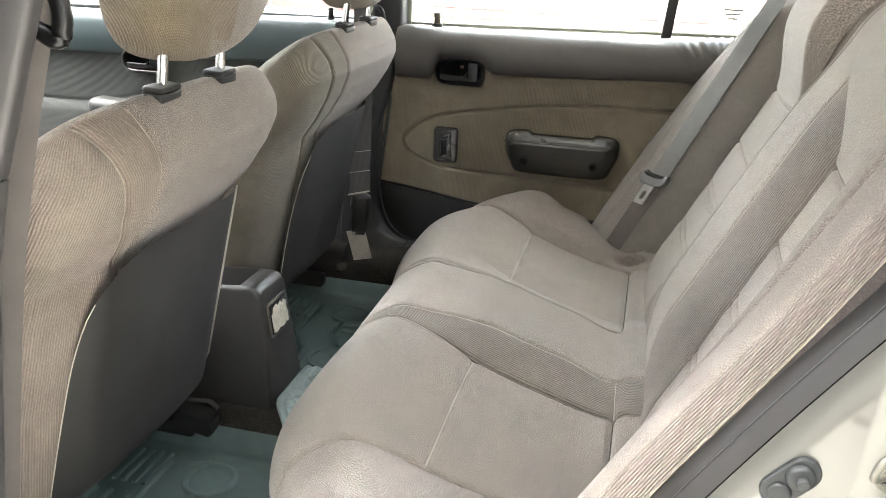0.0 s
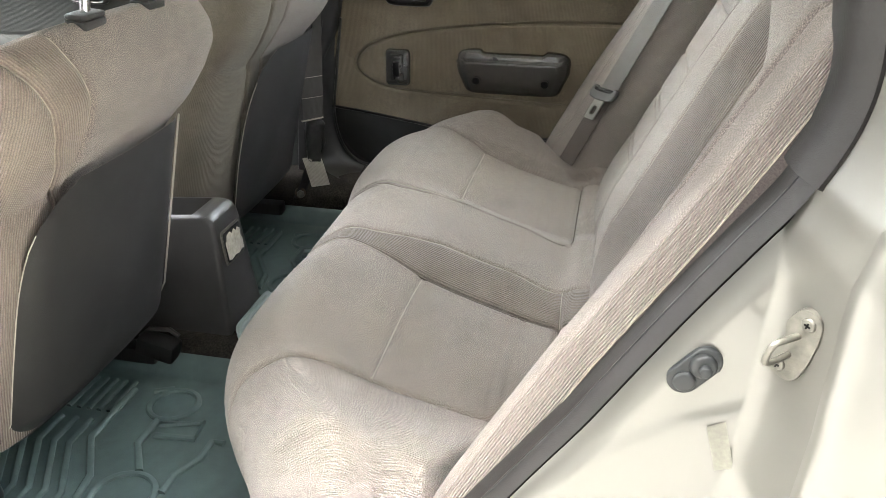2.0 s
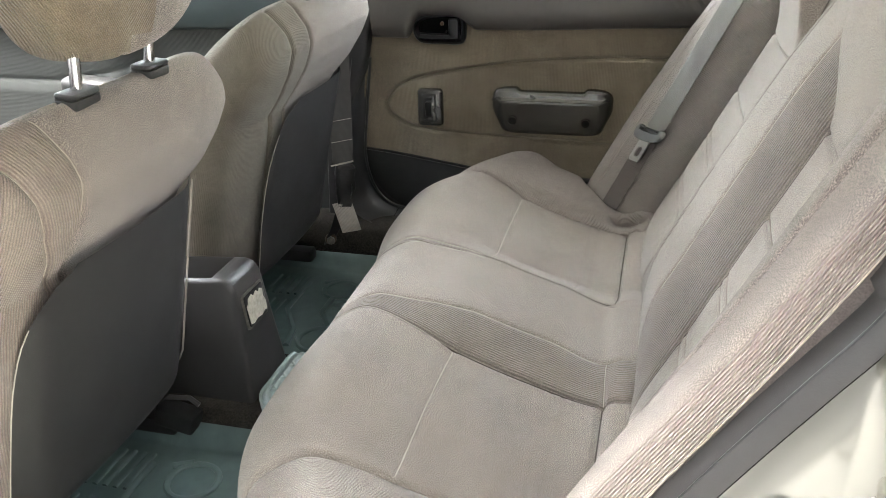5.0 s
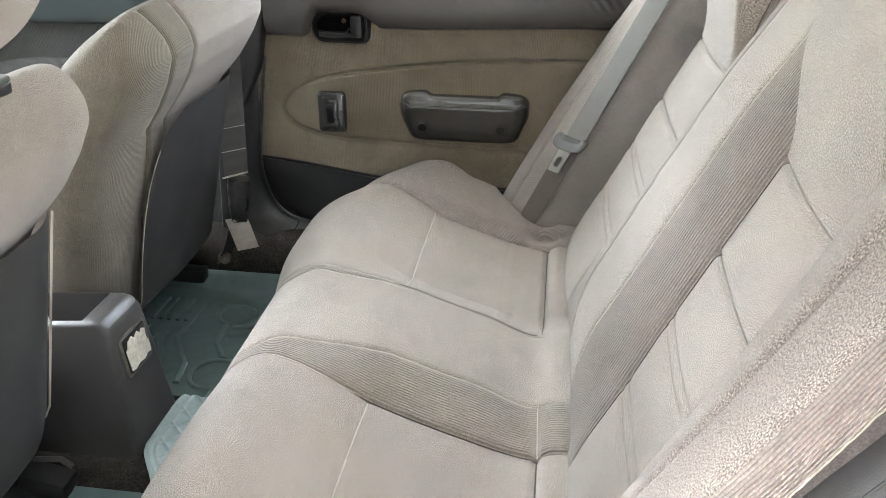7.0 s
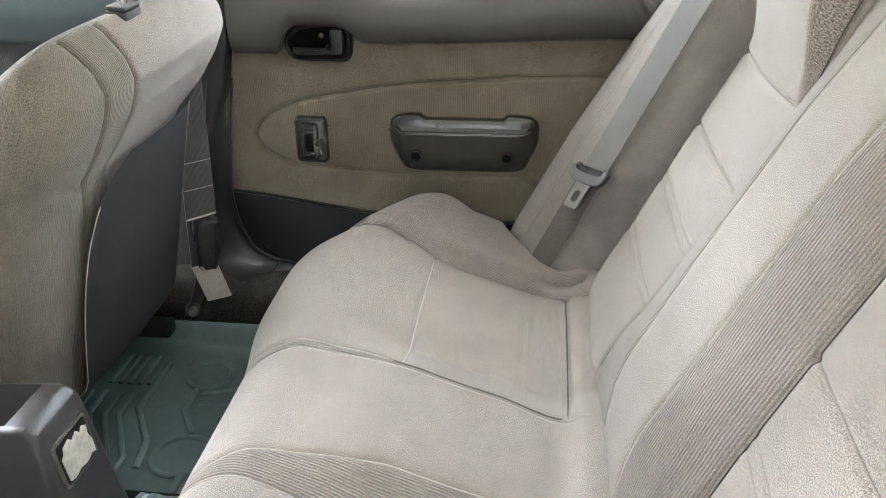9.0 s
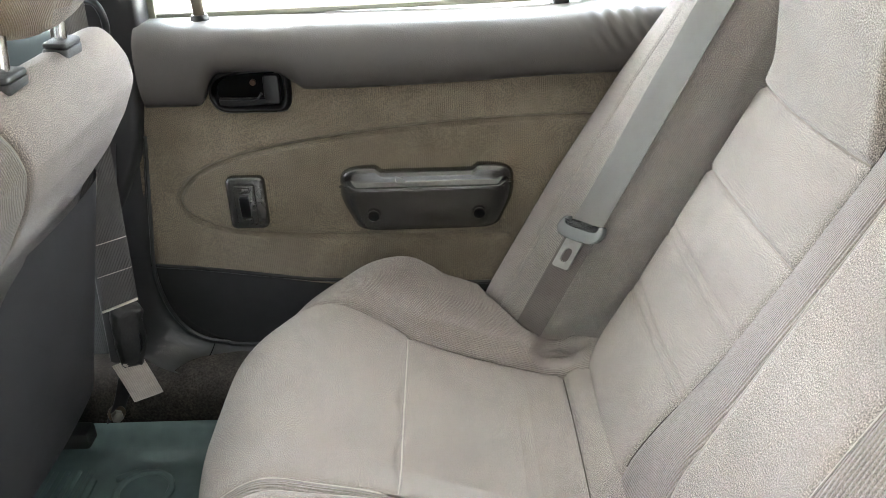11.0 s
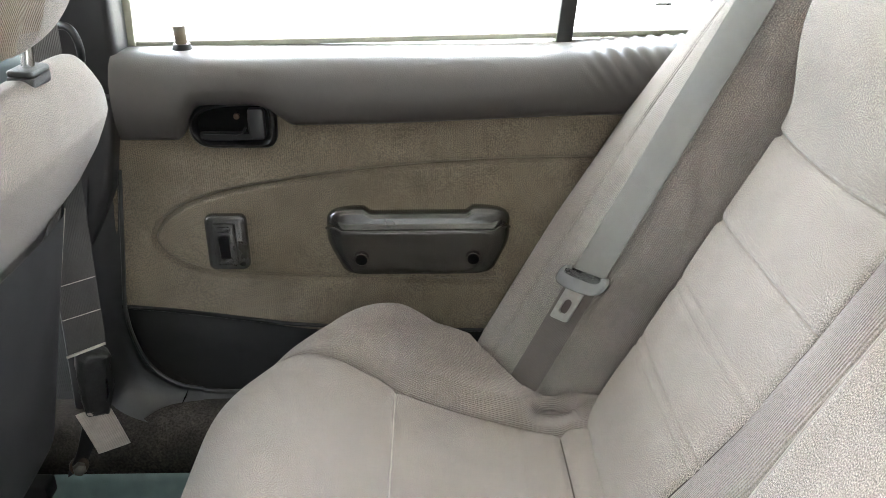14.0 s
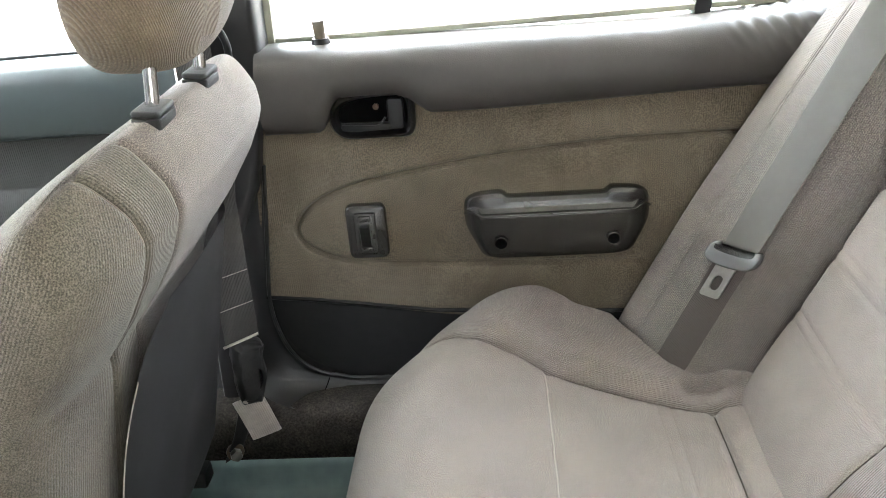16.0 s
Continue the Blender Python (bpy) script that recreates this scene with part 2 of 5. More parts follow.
def rounded(x0, z0, x1, z1, r, n=5):
    out = []
    for cx, cz, a0 in ((x1 - r, z1 - r, 0), (x0 + r, z1 - r, 90), (x0 + r, z0 + r, 180), (x1 - r, z0 + r, 270)):
        for k in range(n + 1):
            a = radians(a0 + 90 * k / n)
            out.append((cx + r * math.cos(a), cz + r * math.sin(a)))
    return out


def cylinder(p, q, r, n=20, r2=None, bevel=0.0):
    bm = bmesh.new()
    p, q = Vector(p), Vector(q)
    bmesh.ops.create_cone(bm, cap_ends=True, segments=n, radius1=r, radius2=r if r2 is None else r2, depth=(q - p).length)
    if bevel:
        rim = [e for e in bm.edges if abs(e.verts[0].co.z - e.verts[1].co.z) < 1e-6]
        bmesh.ops.bevel(bm, geom=rim, offset=bevel, segments=2, affect="EDGES", profile=0.5)
    m = Matrix.Translation((p + q) / 2) @ (q - p).to_track_quat("Z", "Y").to_matrix().to_4x4()
    bmesh.ops.transform(bm, matrix=m, verts=bm.verts)
    return bm


def curve(points, per=8, closed=False):
    """A smooth line through the points."""
    P = [np.array(p, float) for p in points]
    n = len(P)
    out = []
    for k in range(n if closed else n - 1):
        p0, p1, p2, p3 = (P[i % n] if closed else P[min(max(i, 0), n - 1)] for i in (k - 1, k, k + 1, k + 2))
        for j in range(per):
            t = j / per
            out.append(0.5 * (2 * p1 + (p2 - p0) * t + (2 * p0 - 5 * p1 + 4 * p2 - p3) * t * t + (3 * p1 - p0 - 3 * p2 + p3) * t ** 3))
    if not closed:
        out.append(P[-1])
    return np.array(out)


def grid_mesh(P, UV, keep=None, name="sheet"):
    """A sheet of quads through the places P (rows, columns, 3). keep: which quads."""
    nu, nv = P.shape[:2]
    idx = np.arange(nu * nv).reshape(nu, nv)
    quads = np.stack([idx[:-1, :-1], idx[1:, :-1], idx[1:, 1:], idx[:-1, 1:]], -1)
    if keep is not None:
        quads = quads[keep]
    quads = quads.reshape(-1, 4)
    used, inv = np.unique(quads, return_inverse=True)
    quads = inv.reshape(-1, 4)
    me = bpy.data.meshes.new(name)
    me.from_pydata(P.reshape(-1, 3)[used].tolist(), [], quads.tolist())
    lay = me.uv_layers.new(name="UVMap")
    uv = UV.reshape(-1, 2)[used][quads.reshape(-1)]
    lay.data.foreach_set("uv", uv.astype(np.float32).ravel())
    me.update()
    return me


def normals(P):
    n = np.cross(np.gradient(P, axis=0), np.gradient(P, axis=1))
    return n / np.maximum(np.linalg.norm(n, axis=-1, keepdims=True), 1e-9)


def arc(P, axis):
    d = np.linalg.norm(np.diff(P, axis=axis), axis=-1)
    pad = [(0, 0), (0, 0)]
    pad[axis] = (1, 0)
    return np.cumsum(np.pad(d, pad), axis=axis)


def ss(a, b, x):
    t = np.clip((x - a) / (b - a), 0, 1)
    return t * t * (3 - 2 * t)


def dip(d, w):
    return np.exp(-(d / w) ** 2)


def wobble(A, B, s, seed=0):
    """Slow unevenness of soft things, from a few sine waves."""
    r = np.random.RandomState(seed)
    out = np.zeros(np.broadcast(A, B).shape)
    for _ in range(9):
        a, b, c = r.uniform(-1, 1, 2).tolist() + [r.uniform(0, 6.28)]
        out += np.sin((A * a + B * b) * s + c)
    return out / 9


def sweep(points, r, n=10, flat=1.0, closed=False):
    """A round cord along the points."""
    P = [Vector(p) for p in points]
    bm = bmesh.new()
    rings = []
    up = Vector((0.3, 0.2, 1)).normalized()
    for k, p in enumerate(P):
        a = P[(k + 1) % len(P)] if closed or k + 1 < len(P) else P[k]
        b = P[k - 1] if closed or k else P[0]
        t = (a - b).normalized()
        side = t.cross(up)
        if side.length < 0.05:
            side = t.cross(Vector((1, 0, 0)))
        side.normalize()
        top = side.cross(t)
        rings.append([bm.verts.new(p + side * (r * math.cos(6.28319 * j / n)) + top * (r * flat * math.sin(6.28319 * j / n))) for j in range(n)])
    for k in range(len(rings) - (0 if closed else 1)):
        q, w = rings[k], rings[(k + 1) % len(rings)]
        for j in range(n):
            bm.faces.new((q[j], q[(j + 1) % n], w[(j + 1) % n], w[j]))
    if not closed:
        bm.faces.new(rings[0][::-1]), bm.faces.new(rings[-1])
    return bm


def ribbon(points, sides, width, thick=0.0014, cols=10):
    """Webbing along points; sides are the directions across it. Built closed, with UV across in metres."""
    P, S = np.array(points, float), np.array(sides, float)
    S = S / np.linalg.norm(S, axis=1, keepdims=True)
    T = np.gradient(P, axis=0)
    Nn = np.cross(S, T)
    Nn /= np.linalg.norm(Nn, axis=1, keepdims=True)
    w = np.linspace(-0.5, 0.5, cols)
    ring = [(a * width, thick / 2 * (1 if abs(a) < 0.49 else 0.3)) for a in w] + [(a * width, -thick / 2 * (1 if abs(a) < 0.49 else 0.3)) for a in w[::-1]]
    ring.append(ring[0])
    G = np.array([[P[i] + S[i] * a + Nn[i] * h for a, h in ring] for i in range(len(P))])
    UV = np.stack([np.broadcast_to(np.array([a for a, _ in ring]), G.shape[:2]), arc(G, 0)], -1)
    return grid_mesh(G, UV)

# ---------- the outside ----------
single("ground", block((0, 0, -0.05), (400, 400, 0.1)), GROUND, "pale concrete yard reaching the horizon", "ground", kind="structure")
single("backdrop", block((0, 12.0, 1.9), (60, 0.3, 3.8), 0.01, (0, 0, -6)), WALLPAINT, "pale cream boundary wall across the yard", "wall", kind="structure")
for zz0 in (0.18, 0.52):
    single("painted_kerb", block((0, 9.6 - zz0, zz0), (30, 0.5, 0.14), 0.02, (0, 0, -5)), REDPAINT, "faded red painted step before the wall", "kerb", kind="structure")
fence = thing("wire_fence", (0, 2.6, 0), "rusty wire mesh fence beyond the far windows", "fence")
for k in range(84):
    part("upright_wire", cylinder((-2.6 + k * 0.076, 2.6, 0), (-2.6 + k * 0.076 + random.uniform(-0.01, 0.01), 2.6, 1.8), 0.0032, 6), WIRE, fence)
for k in range(5):
    part("cross_wire", cylinder((-2.7, 2.606, 0.25 + 0.36 * k), (3.8, 2.606, 0.25 + 0.36 * k), 0.003, 6), WIRE, fence)

# Three walls out of view, added to hold back light around the car.
single("shade_wall_behind", block((0, -2.7, 3.5), (14, 0.25, 7.0), 0.02), WALLDARK, "unseen dark grey wall added to shade the open doorway", "wall", kind="structure")
single("shade_wall_yard", block((5.5, 3, 1.6), (0.25, 16, 3.2), 0.02), WALLGREY, "unseen grey wall added to cut light from behind the car", "wall", kind="structure")
single("shade_wall_ahead", block((-6.5, 3, 1.4), (0.25, 16, 2.8), 0.02), WALLGREY, "unseen grey wall added to cut light from ahead of the car", "wall", kind="structure")

# ---------- rear bench seat ----------
YC = 0.025


SECT = [(0.452, -0.06), (0.455, 0.0), (0.462, 0.045), (0.478, 0.078), (0.505, 0.102), (0.54, 0.128), (0.57, 0.143), (0.592, 0.142), (0.606, 0.120), (0.612, 0.07), (0.612, 0.0)]


def back_x(z):
    return 0.56 + 0.48 * (z - 0.5)


def rear_cushion(seat):
    prof = curve([(0.14, 0.29), (0.09, 0.34), (0.062, 0.40), (0.058, 0.46), (0.08, 0.52), (0.125, 0.556), (0.18, 0.566), (0.245, 0.547), (0.31, 0.517),
                  (0.40, 0.488), (0.495, 0.466), (0.53, 0.477), (0.565, 0.474), (0.60, 0.445), (0.65, 0.40)], 30)
    d = np.r_[0, np.cumsum(np.linalg.norm(np.diff(prof, axis=0), axis=1))]
    s = np.linspace(0, d[-1], 340)
    X0, Z0 = np.interp(s, d, prof[:, 0]), np.interp(s, d, prof[:, 1])
    step = 1.2 / 379
    marks = [round((m + 0.6) / step) * step - 0.6 for m in (-0.60, -0.435, -0.15, -0.08, 0.095, 0.11, 0.435, 0.60)]
    C = np.r_[np.full(14, -0.60), np.linspace(-0.60, 0.60, 380), np.full(14, 0.60)]
    fall = np.r_[np.linspace(1, 0.05, 14), np.zeros(380), np.linspace(0.05, 1, 14)][None]
    X = np.repeat(X0[:, None], len(C), 1)
    Z = np.repeat(Z0[:, None], len(C), 1)
    # seams run at their own distance from the middle in each row
    SB = np.interp(X0, [0.06, 0.14, 0.30, 0.45, 0.52], [0.470, 0.465, 0.433, 0.420, 0.412])[:, None]
    NO, NI = np.interp(X0, [0.08, 0.13, 0.30, 0.50], [0.122, 0.130, 0.152, 0.168])[:, None], np.interp(X0, [0.08, 0.12, 0.31, 0.50], [0.102, 0.100, 0.076, 0.086])[:, None]
    FO, FI = np.interp(X0, [0.08, 0.12, 0.30, 0.50], [0.114, 0.114, 0.108, 0.098])[:, None], np.interp(X0, [0.08, 0.12, 0.30, 0.50], [0.090, 0.093, 0.098, 0.088])[:, None]
    Dg = np.array([np.interp(C, marks, [-0.6, -SB[i, 0], -NO[i, 0], -NI[i, 0], FI[i, 0], FO[i, 0], SB[i, 0], 0.6]) for i in range(len(X0))])
    a = np.abs(Dg)
    l_in, l_out = np.where(Dg > 0, FI, NI), np.where(Dg > 0, FO, NO)
    top = ss(0.30, 0.53, Z + 0.18 * ss(0.2, 0.5, X))
    rear = 1 - ss(0.52, 0.57, X)
    Z = Z + (0.003 + 0.027 * ss(0.19, 0.33, X)) * (1 - np.clip((a - l_in + 0.008) / (np.where(Dg > 0, l_in + 0.07, np.maximum(l_out, l_in + 0.03)) - l_in + 0.010), 0, 1) ** 1.3) * top * (1 - 0.4 * ss(0.42, 0.5, X))
    Z = Z + (np.where(Dg > 0, 0.012, 0.003) + np.where(Dg > 0, 0.026, 0.033) * ss(0.22, 0.38, X)) * (0.55 * ss(SB - 0.002, SB + 0.032, a) + 0.45 * ss(SB, 0.53, a)) * top + (0.0 - 0.045 * ss(0.555, 0.60, a) ** 2) * top
    Z = Z + 0.008 * (1 - ((a - 0.29) / 0.15) ** 2).clip(0) * top * rear
    X = X + 0.020 * (1 - ss(0.08, 0.24, Dg)) * (1 - ss(0.10, 0.20, X))
    X = X + 0.13 * ss(0.34, 0.62, a) ** 1.4 * (1 - ss(0.16, 0.42, X))
    lip = back_x(0.50) - np.interp(a, [q[0] for q in SECT], [q[1] for q in SECT])
    Z = Z - 0.050 * ss(-0.020, 0.008, X - lip) * ss(0.445, 0.46, a)
    Z = Z + 0.004 * wobble(X, Dg, 18, 3) * top
    Z = Z * (1 - fall) + 0.275 * fall
    P = np.stack([X, Dg + YC + np.sign(Dg) * 0.006 * np.sqrt(fall), Z], -1)
    n = normals(P)
    groove = np.zeros_like(X)
    groove += (np.where(Dg > 0, 0.003, 0.002 + 0.005 * ss(0.20, 0.30, X)) * dip(a - l_out, 0.0040) + 0.0030 * dip(a - l_in, 0.0032) + 0.010 * dip(a - SB, 0.0034)) * rear
    ins = (a > l_out) & (a < SB)
    groove += 0.022 * dip(a - SB - 0.022, 0.011) * ss(0.462, 0.492, X) * (1 - ss(0.535, 0.56, X))
    groove += 0.0035 * dip(X - 0.300 - 0.003 * np.sin(a * 60), 0.005) * ins
    groove += 0.0012 * dip(X - 0.440, 0.003) * ins + 0.0012 * dip(X - 0.457, 0.003) * ins
    groove += 0.008 * dip(X - 0.509, 0.004) * (a < SB) * ss(0.10, 0.16, a)
    groove += 0.006 * dip(a - 0.52 - 0.4 * (X - 0.16), 0.006) * (Z < 0.5)
    P = P - n * groove[..., None] * np.sign(n[150, 204, 2])
    UV = np.stack([Dg, np.broadcast_to(s[:, None], X.shape)], -1)
    Xc = X[:-1, :-1]
    Cm = np.broadcast_to((C[:-1] + C[1:])[None] / 2, Xc.shape)
    rr = (Xc > 0.509) & (np.abs(Cm) < 0.435) & ~((Cm > marks[2]) & (Cm < marks[3]))

    def between(lo, hi):
        return (Cm > lo) & (Cm < hi) & ~rr

    near_strip, UVS = between(marks[2], marks[3]), UV.copy()
    UVS[..., 0] = np.where(Dg < 0, Dg + NO, Dg - FO)
    part("centre_panel", grid_mesh(P, UV, between(marks[3], marks[4])), VELOUR, seat, "raised velour middle strip of the cushion", 180)
    part("side_strip", grid_mesh(P, UVS, near_strip), CORDV, seat, "ribbed cord strip beside the raised middle", 180)
    part("side_strip", grid_mesh(P, UVS, between(marks[4], marks[5])), CORDV, seat, "narrow cord strip beside the raised middle", 180)
    for lo, hi in ((marks[1], marks[2]), (marks[5], marks[6])):
        part("insert_panel", grid_mesh(P, UV, between(lo, hi)), VELOUR, seat, "worn taupe velour sitting panel", 180)
    run = arc(P, 1)
    for lo, hi, j in ((-1, marks[1], 14 + round((marks[1] + 0.6) / step)), (marks[6], 1, 14 + round((marks[6] + 0.6) / step))):
        UVB = np.stack([run - run[:, j:j + 1], UV[..., 1]], -1)
        part("cushion_bolster", grid_mesh(P, UVB, (Cm > lo) & (Cm < hi)), CORD, seat, "ribbed cord outer bolster of the cushion", 180)
    up_n = n * np.sign(n[150, 204, 2])

    def along(mark, r0, r1, m, r, lift):
        """Thread along a seam of the cushion."""
        j = 14 + round((mark + 0.6) / step)
        part("stitching", sweep([tuple(P[i, j] + lift * up_n[i, j]) for i in range(r0, r1, 3)], r, 6), m, seat, "thin stitched seam")

    def across(x, lo, hi, m, r, lift):
        jj = [j for j in range(14, len(C) - 14) if lo < C[j] < hi][::2]
        low = 130
        part("stitching", sweep([tuple(np.interp(x, X[low:, j], P[low:, j, k] + lift * up_n[low:, j, k]) for k in range(3)) for j in jj], r, 6), m, seat, "thin stitched seam")

    end = int(np.argmin(np.abs(X0 - 0.505) + (s < 0.3)))
    turn = int(np.argmin(np.abs(X0 - 0.29) + (s < 0.3)))
    for k in (3, 4):
        along(marks[k], 40, end, THREAD, 0.0007, 0.0006)
    for k in (2, 5):
        along(marks[k], 40, turn, THREAD, 0.0007, 0.0012)
        along(marks[k], turn, end, DEEPSEAM, 0.0014, 0.0006)
    for k in (1, 6):
        along(marks[k], 60, end, DEEPSEAM, 0.0013, 0.0008)
    for lo, hi in ((marks[1] + 0.004, marks[2] - 0.004), (marks[5] + 0.004, marks[6] - 0.004)):
        across(0.300, lo, hi, THREAD, 0.0008, 0.0010)
        across(0.440, lo, hi, SEAM, 0.0004, 0.0006)
        across(0.457, lo, hi, SEAM, 0.0004, 0.0006)
        across(0.509, lo, hi, DEEPSEAM, 0.0010, 0.0006)
    across(0.509, marks[2], marks[3], THREAD, 0.0007, 0.0008)
    part("rear_roll", grid_mesh(P, UV, rr), VELOUR, seat, "velour roll at the back of the cushion", 180)
    part("thread_snag", sweep([(0.187, -0.243, 0.5665), (0.193, -0.247, 0.5690), (0.200, -0.246, 0.5690), (0.203, -0.250, 0.5665)], 0.0012, 6), DEEPSEAM, seat, "small dark snagged thread")


def rear_backrest(seat):
    prof = curve([(back_x(0.40), 0.40), (back_x(0.45) + 0.004, 0.45), (back_x(0.52) - 0.004, 0.52), (back_x(0.62), 0.62), (back_x(0.75), 0.75), (back_x(0.88), 0.88), (back_x(0.97), 0.97),
                  (back_x(1.02) + 0.002, 1.02), (0.845, 1.050), (0.885, 1.056), (0.93, 1.04), (0.95, 0.99)], 30)
    d = np.r_[0, np.cumsum(np.linalg.norm(np.diff(prof, axis=0), axis=1))]
    s = np.linspace(0, d[-1], 340)
    X0, Z0 = np.interp(s, d, prof[:, 0]), np.interp(s, d, prof[:, 1])
    C = np.linspace(-0.475, 0.475, 320)
    step = C[1] - C[0]
    marks = [round((m + 0.475) / step) * step - 0.475 for m in (-0.475, -0.16, -0.066, 0.066, 0.16, 0.475)]
    LO = np.interp(Z0, [0.50, 0.56, 0.66, 0.76, 0.86], [0.195, 0.188, 0.168, 0.160, 0.157])[:, None]
    LI = 0.066
    X = np.repeat(X0[:, None], len(C), 1)
    Dg = np.array([np.interp(C, marks, [-0.475, -o, -LI, LI, o, 0.475]) for o in LO[:, 0]])
    Z = np.repeat(Z0[:, None], len(C), 1)
    a = np.abs(Dg)
    up = np.minimum(Z, 2)
    off = 0.034 * (1 - np.clip((a - LI + 0.02) / (LO - LI + 0.02), 0, 1) ** 2.2) * (1 - 0.3 * ss(0.86, 1.0, up)) * ss(0.45, 0.60, up)
    off = off + 0.007 * (1 - ((a - 0.30) / 0.15) ** 2).clip(0)
    off = off + 0.062 * ss(0.85, 0.99, up) * ss(0.150, 0.172, a) * (1 - ss(0.40, 0.45, a))
    off = off - 0.07 * ss(0.425, 0.475, a) ** 1.5
    off = off + 0.004 * wobble(Z, Dg, 18, 5)
    P = np.stack([X - off * 0.90, Dg + YC, Z + off * 0.43], -1)
    n = normals(P)
    sg = np.sign(n[150, 160, 0])
    ins = (a > LO - 0.002) & (a < 0.44)
    g = 0.0028 * dip(a - LO, 0.0045) + 0.003 * dip(a - LI, 0.0035) + 0.005 * dip(a - 0.44, 0.006)
    for z0, dep in ((0.860, 0.007), (0.760, 0.0050), (0.684, 0.0022), (0.671, 0.0022), (0.604, 0.0020), (0.591, 0.0020)):
        g = g + dep * dip(up - z0 - 0.006 * ((a - 0.3) / 0.15) ** 2 * (z0 > 0.8), 0.0036) * ins
    P = P + n * (g * sg)[..., None]
    UV = np.stack([Dg, np.broadcast_to(s[:, None], X.shape)], -1)
    UVS = np.stack([np.sign(Dg) * (a - LO), UV[..., 1]], -1)
    Cm = np.broadcast_to((C[:-1] + C[1:])[None] / 2, (len(X0) - 1, len(C) - 1))
    part("backrest_centre", grid_mesh(P, UV, (Cm > marks[2]) & (Cm < marks[3])), VELOUR, seat, "raised velour middle of the backrest", 180)
    for lo, hi in ((marks[1], marks[2]), (marks[3], marks[4])):
        part("backrest_strip", grid_mesh(P, UVS, (Cm > lo) & (Cm < hi)), CORDV, seat, "ribbed cord strip of the backrest", 180)
    for lo, hi in ((-1, marks[1]), (marks[4], 1)):
        part("backrest_insert", grid_mesh(P, UV, (Cm > lo) & (Cm < hi)), VELOUR, seat, "stitched velour backrest panel", 180)
    out_n = -n * sg

    def down(line, m, r):
        j = round((line + 0.475) / step)
        part("stitching", sweep([tuple(P[i, j] + 0.0008 * out_n[i, j]) for i in range(40, 255, 3)], r, 6), m, seat, "thin stitched seam")

    def level(z0, a0, a1, m, r):
        pts = []
        for j in [j for j in range(len(C)) if a0 < C[j] < a1][::3]:
            zt = z0 + 0.006 * ((abs(C[j]) - 0.3) / 0.15) ** 2 * (z0 > 0.8)
            pts.append(tuple(np.interp(zt, Z0[:230], P[:230, j, k] + 0.0008 * out_n[:230, j, k]) for k in range(3)))
        part("stitching", sweep(pts, r, 6), m, seat, "thin stitched seam")

    for sgn, inner, outer in ((-1, marks[2], marks[1]), (1, marks[3], marks[4])):
        down(inner, THREAD, 0.0007)
        down(outer, DEEPSEAM, 0.0008)
        a0, a1 = sorted((outer + 0.003 * sgn, 0.445 * sgn))
        for z0, r in ((0.860, 0.0010), (0.760, 0.0008), (0.684, 0.0004), (0.671, 0.0004), (0.604, 0.0004), (0.591, 0.0004)):
            level(z0, a0, a1, SEAM, r)


def bolster_scale(z, sgn=1):
    return np.interp(z, [0.44, 0.52, 0.70, 0.84, 0.95, 1.02], [1.0, 1.02, 0.97, 0.86, 0.72, 0.60] if sgn > 0 else [1.0, 1.0, 0.90, 0.75, 0.67, 0.62])


def bolster_point(q, z):
    """Place on the right-hand bolster: q runs from its inner to its outer edge."""
    c = curve(SECT, 12)
    i = np.clip(q, 0, 1) * (len(c) - 1)
    aa, off = np.interp(i, np.arange(len(c)), c[:, 0]), np.interp(i, np.arange(len(c)), c[:, 1])
    return np.array([back_x(z) - off * (1 + (bolster_scale(z) - 1) * ss(0.48, 0.58, aa)), YC + aa, z])


def side_bolster(seat, sgn):
    c = curve(SECT, 12)
    zs = np.linspace(0.40, 1.06, 150)
    P = np.zeros((len(zs), len(c), 3))
    k = 1 + (bolster_scale(zs, sgn)[:, None] - 1) * ss(0.48, 0.58, c[:, 0])[None]
    P[..., 0] = back_x(zs)[:, None] - c[:, 1][None] * k + 0.10 * ss(1.0, 1.06, zs)[:, None]
    P[..., 1] = YC + sgn * c[:, 0][None]
    P[..., 2] = zs[:, None]
    P[..., 0] += 0.003 * wobble(P[..., 2], P[..., 1], 20, 8)
    U = np.broadcast_to(arc(np.stack([c[:, 0], c[:, 1]], -1)[None], 1), P.shape[:2])
    n = normals(P)
    seam = 0.004 * dip(np.arange(len(c))[None] - 0.50 * len(c), 1.2)
    P = P + n * seam[..., None] * (1 if n[70, 60, 0] > 0 else -1)
    UV = np.stack([U, arc(P, 0)], -1)
    if sgn > 0:
        part("side_bolster", grid_mesh(P, UV), CORD, seat, "ribbed cord side bolster of the backrest", 180)
        return
    q = np.broadcast_to(np.arange(len(c) - 1)[None], (len(zs) - 1, len(c) - 1))
    edge = 101
    # The face takes the darkened velour, since light falls strongly here.
    part("bolster_face", grid_mesh(P, UV, q < 87), VELOURN, seat, "velour face of the bolster, darkened against the strong light", 180)
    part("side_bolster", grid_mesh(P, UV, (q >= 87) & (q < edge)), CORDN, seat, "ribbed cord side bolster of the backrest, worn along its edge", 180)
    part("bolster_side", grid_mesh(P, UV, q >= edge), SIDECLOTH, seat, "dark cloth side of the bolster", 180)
    rnd = random.Random(5)
    part("frayed_edge", sweep([tuple(P[i, edge] + np.array([-0.001 + rnd.uniform(-0.0004, 0.0004), -0.0006, rnd.uniform(-0.0004, 0.0004)])) for i in range(20, 148)], 0.0006, 6), STITCH, seat, "pale frayed edge of the cord")


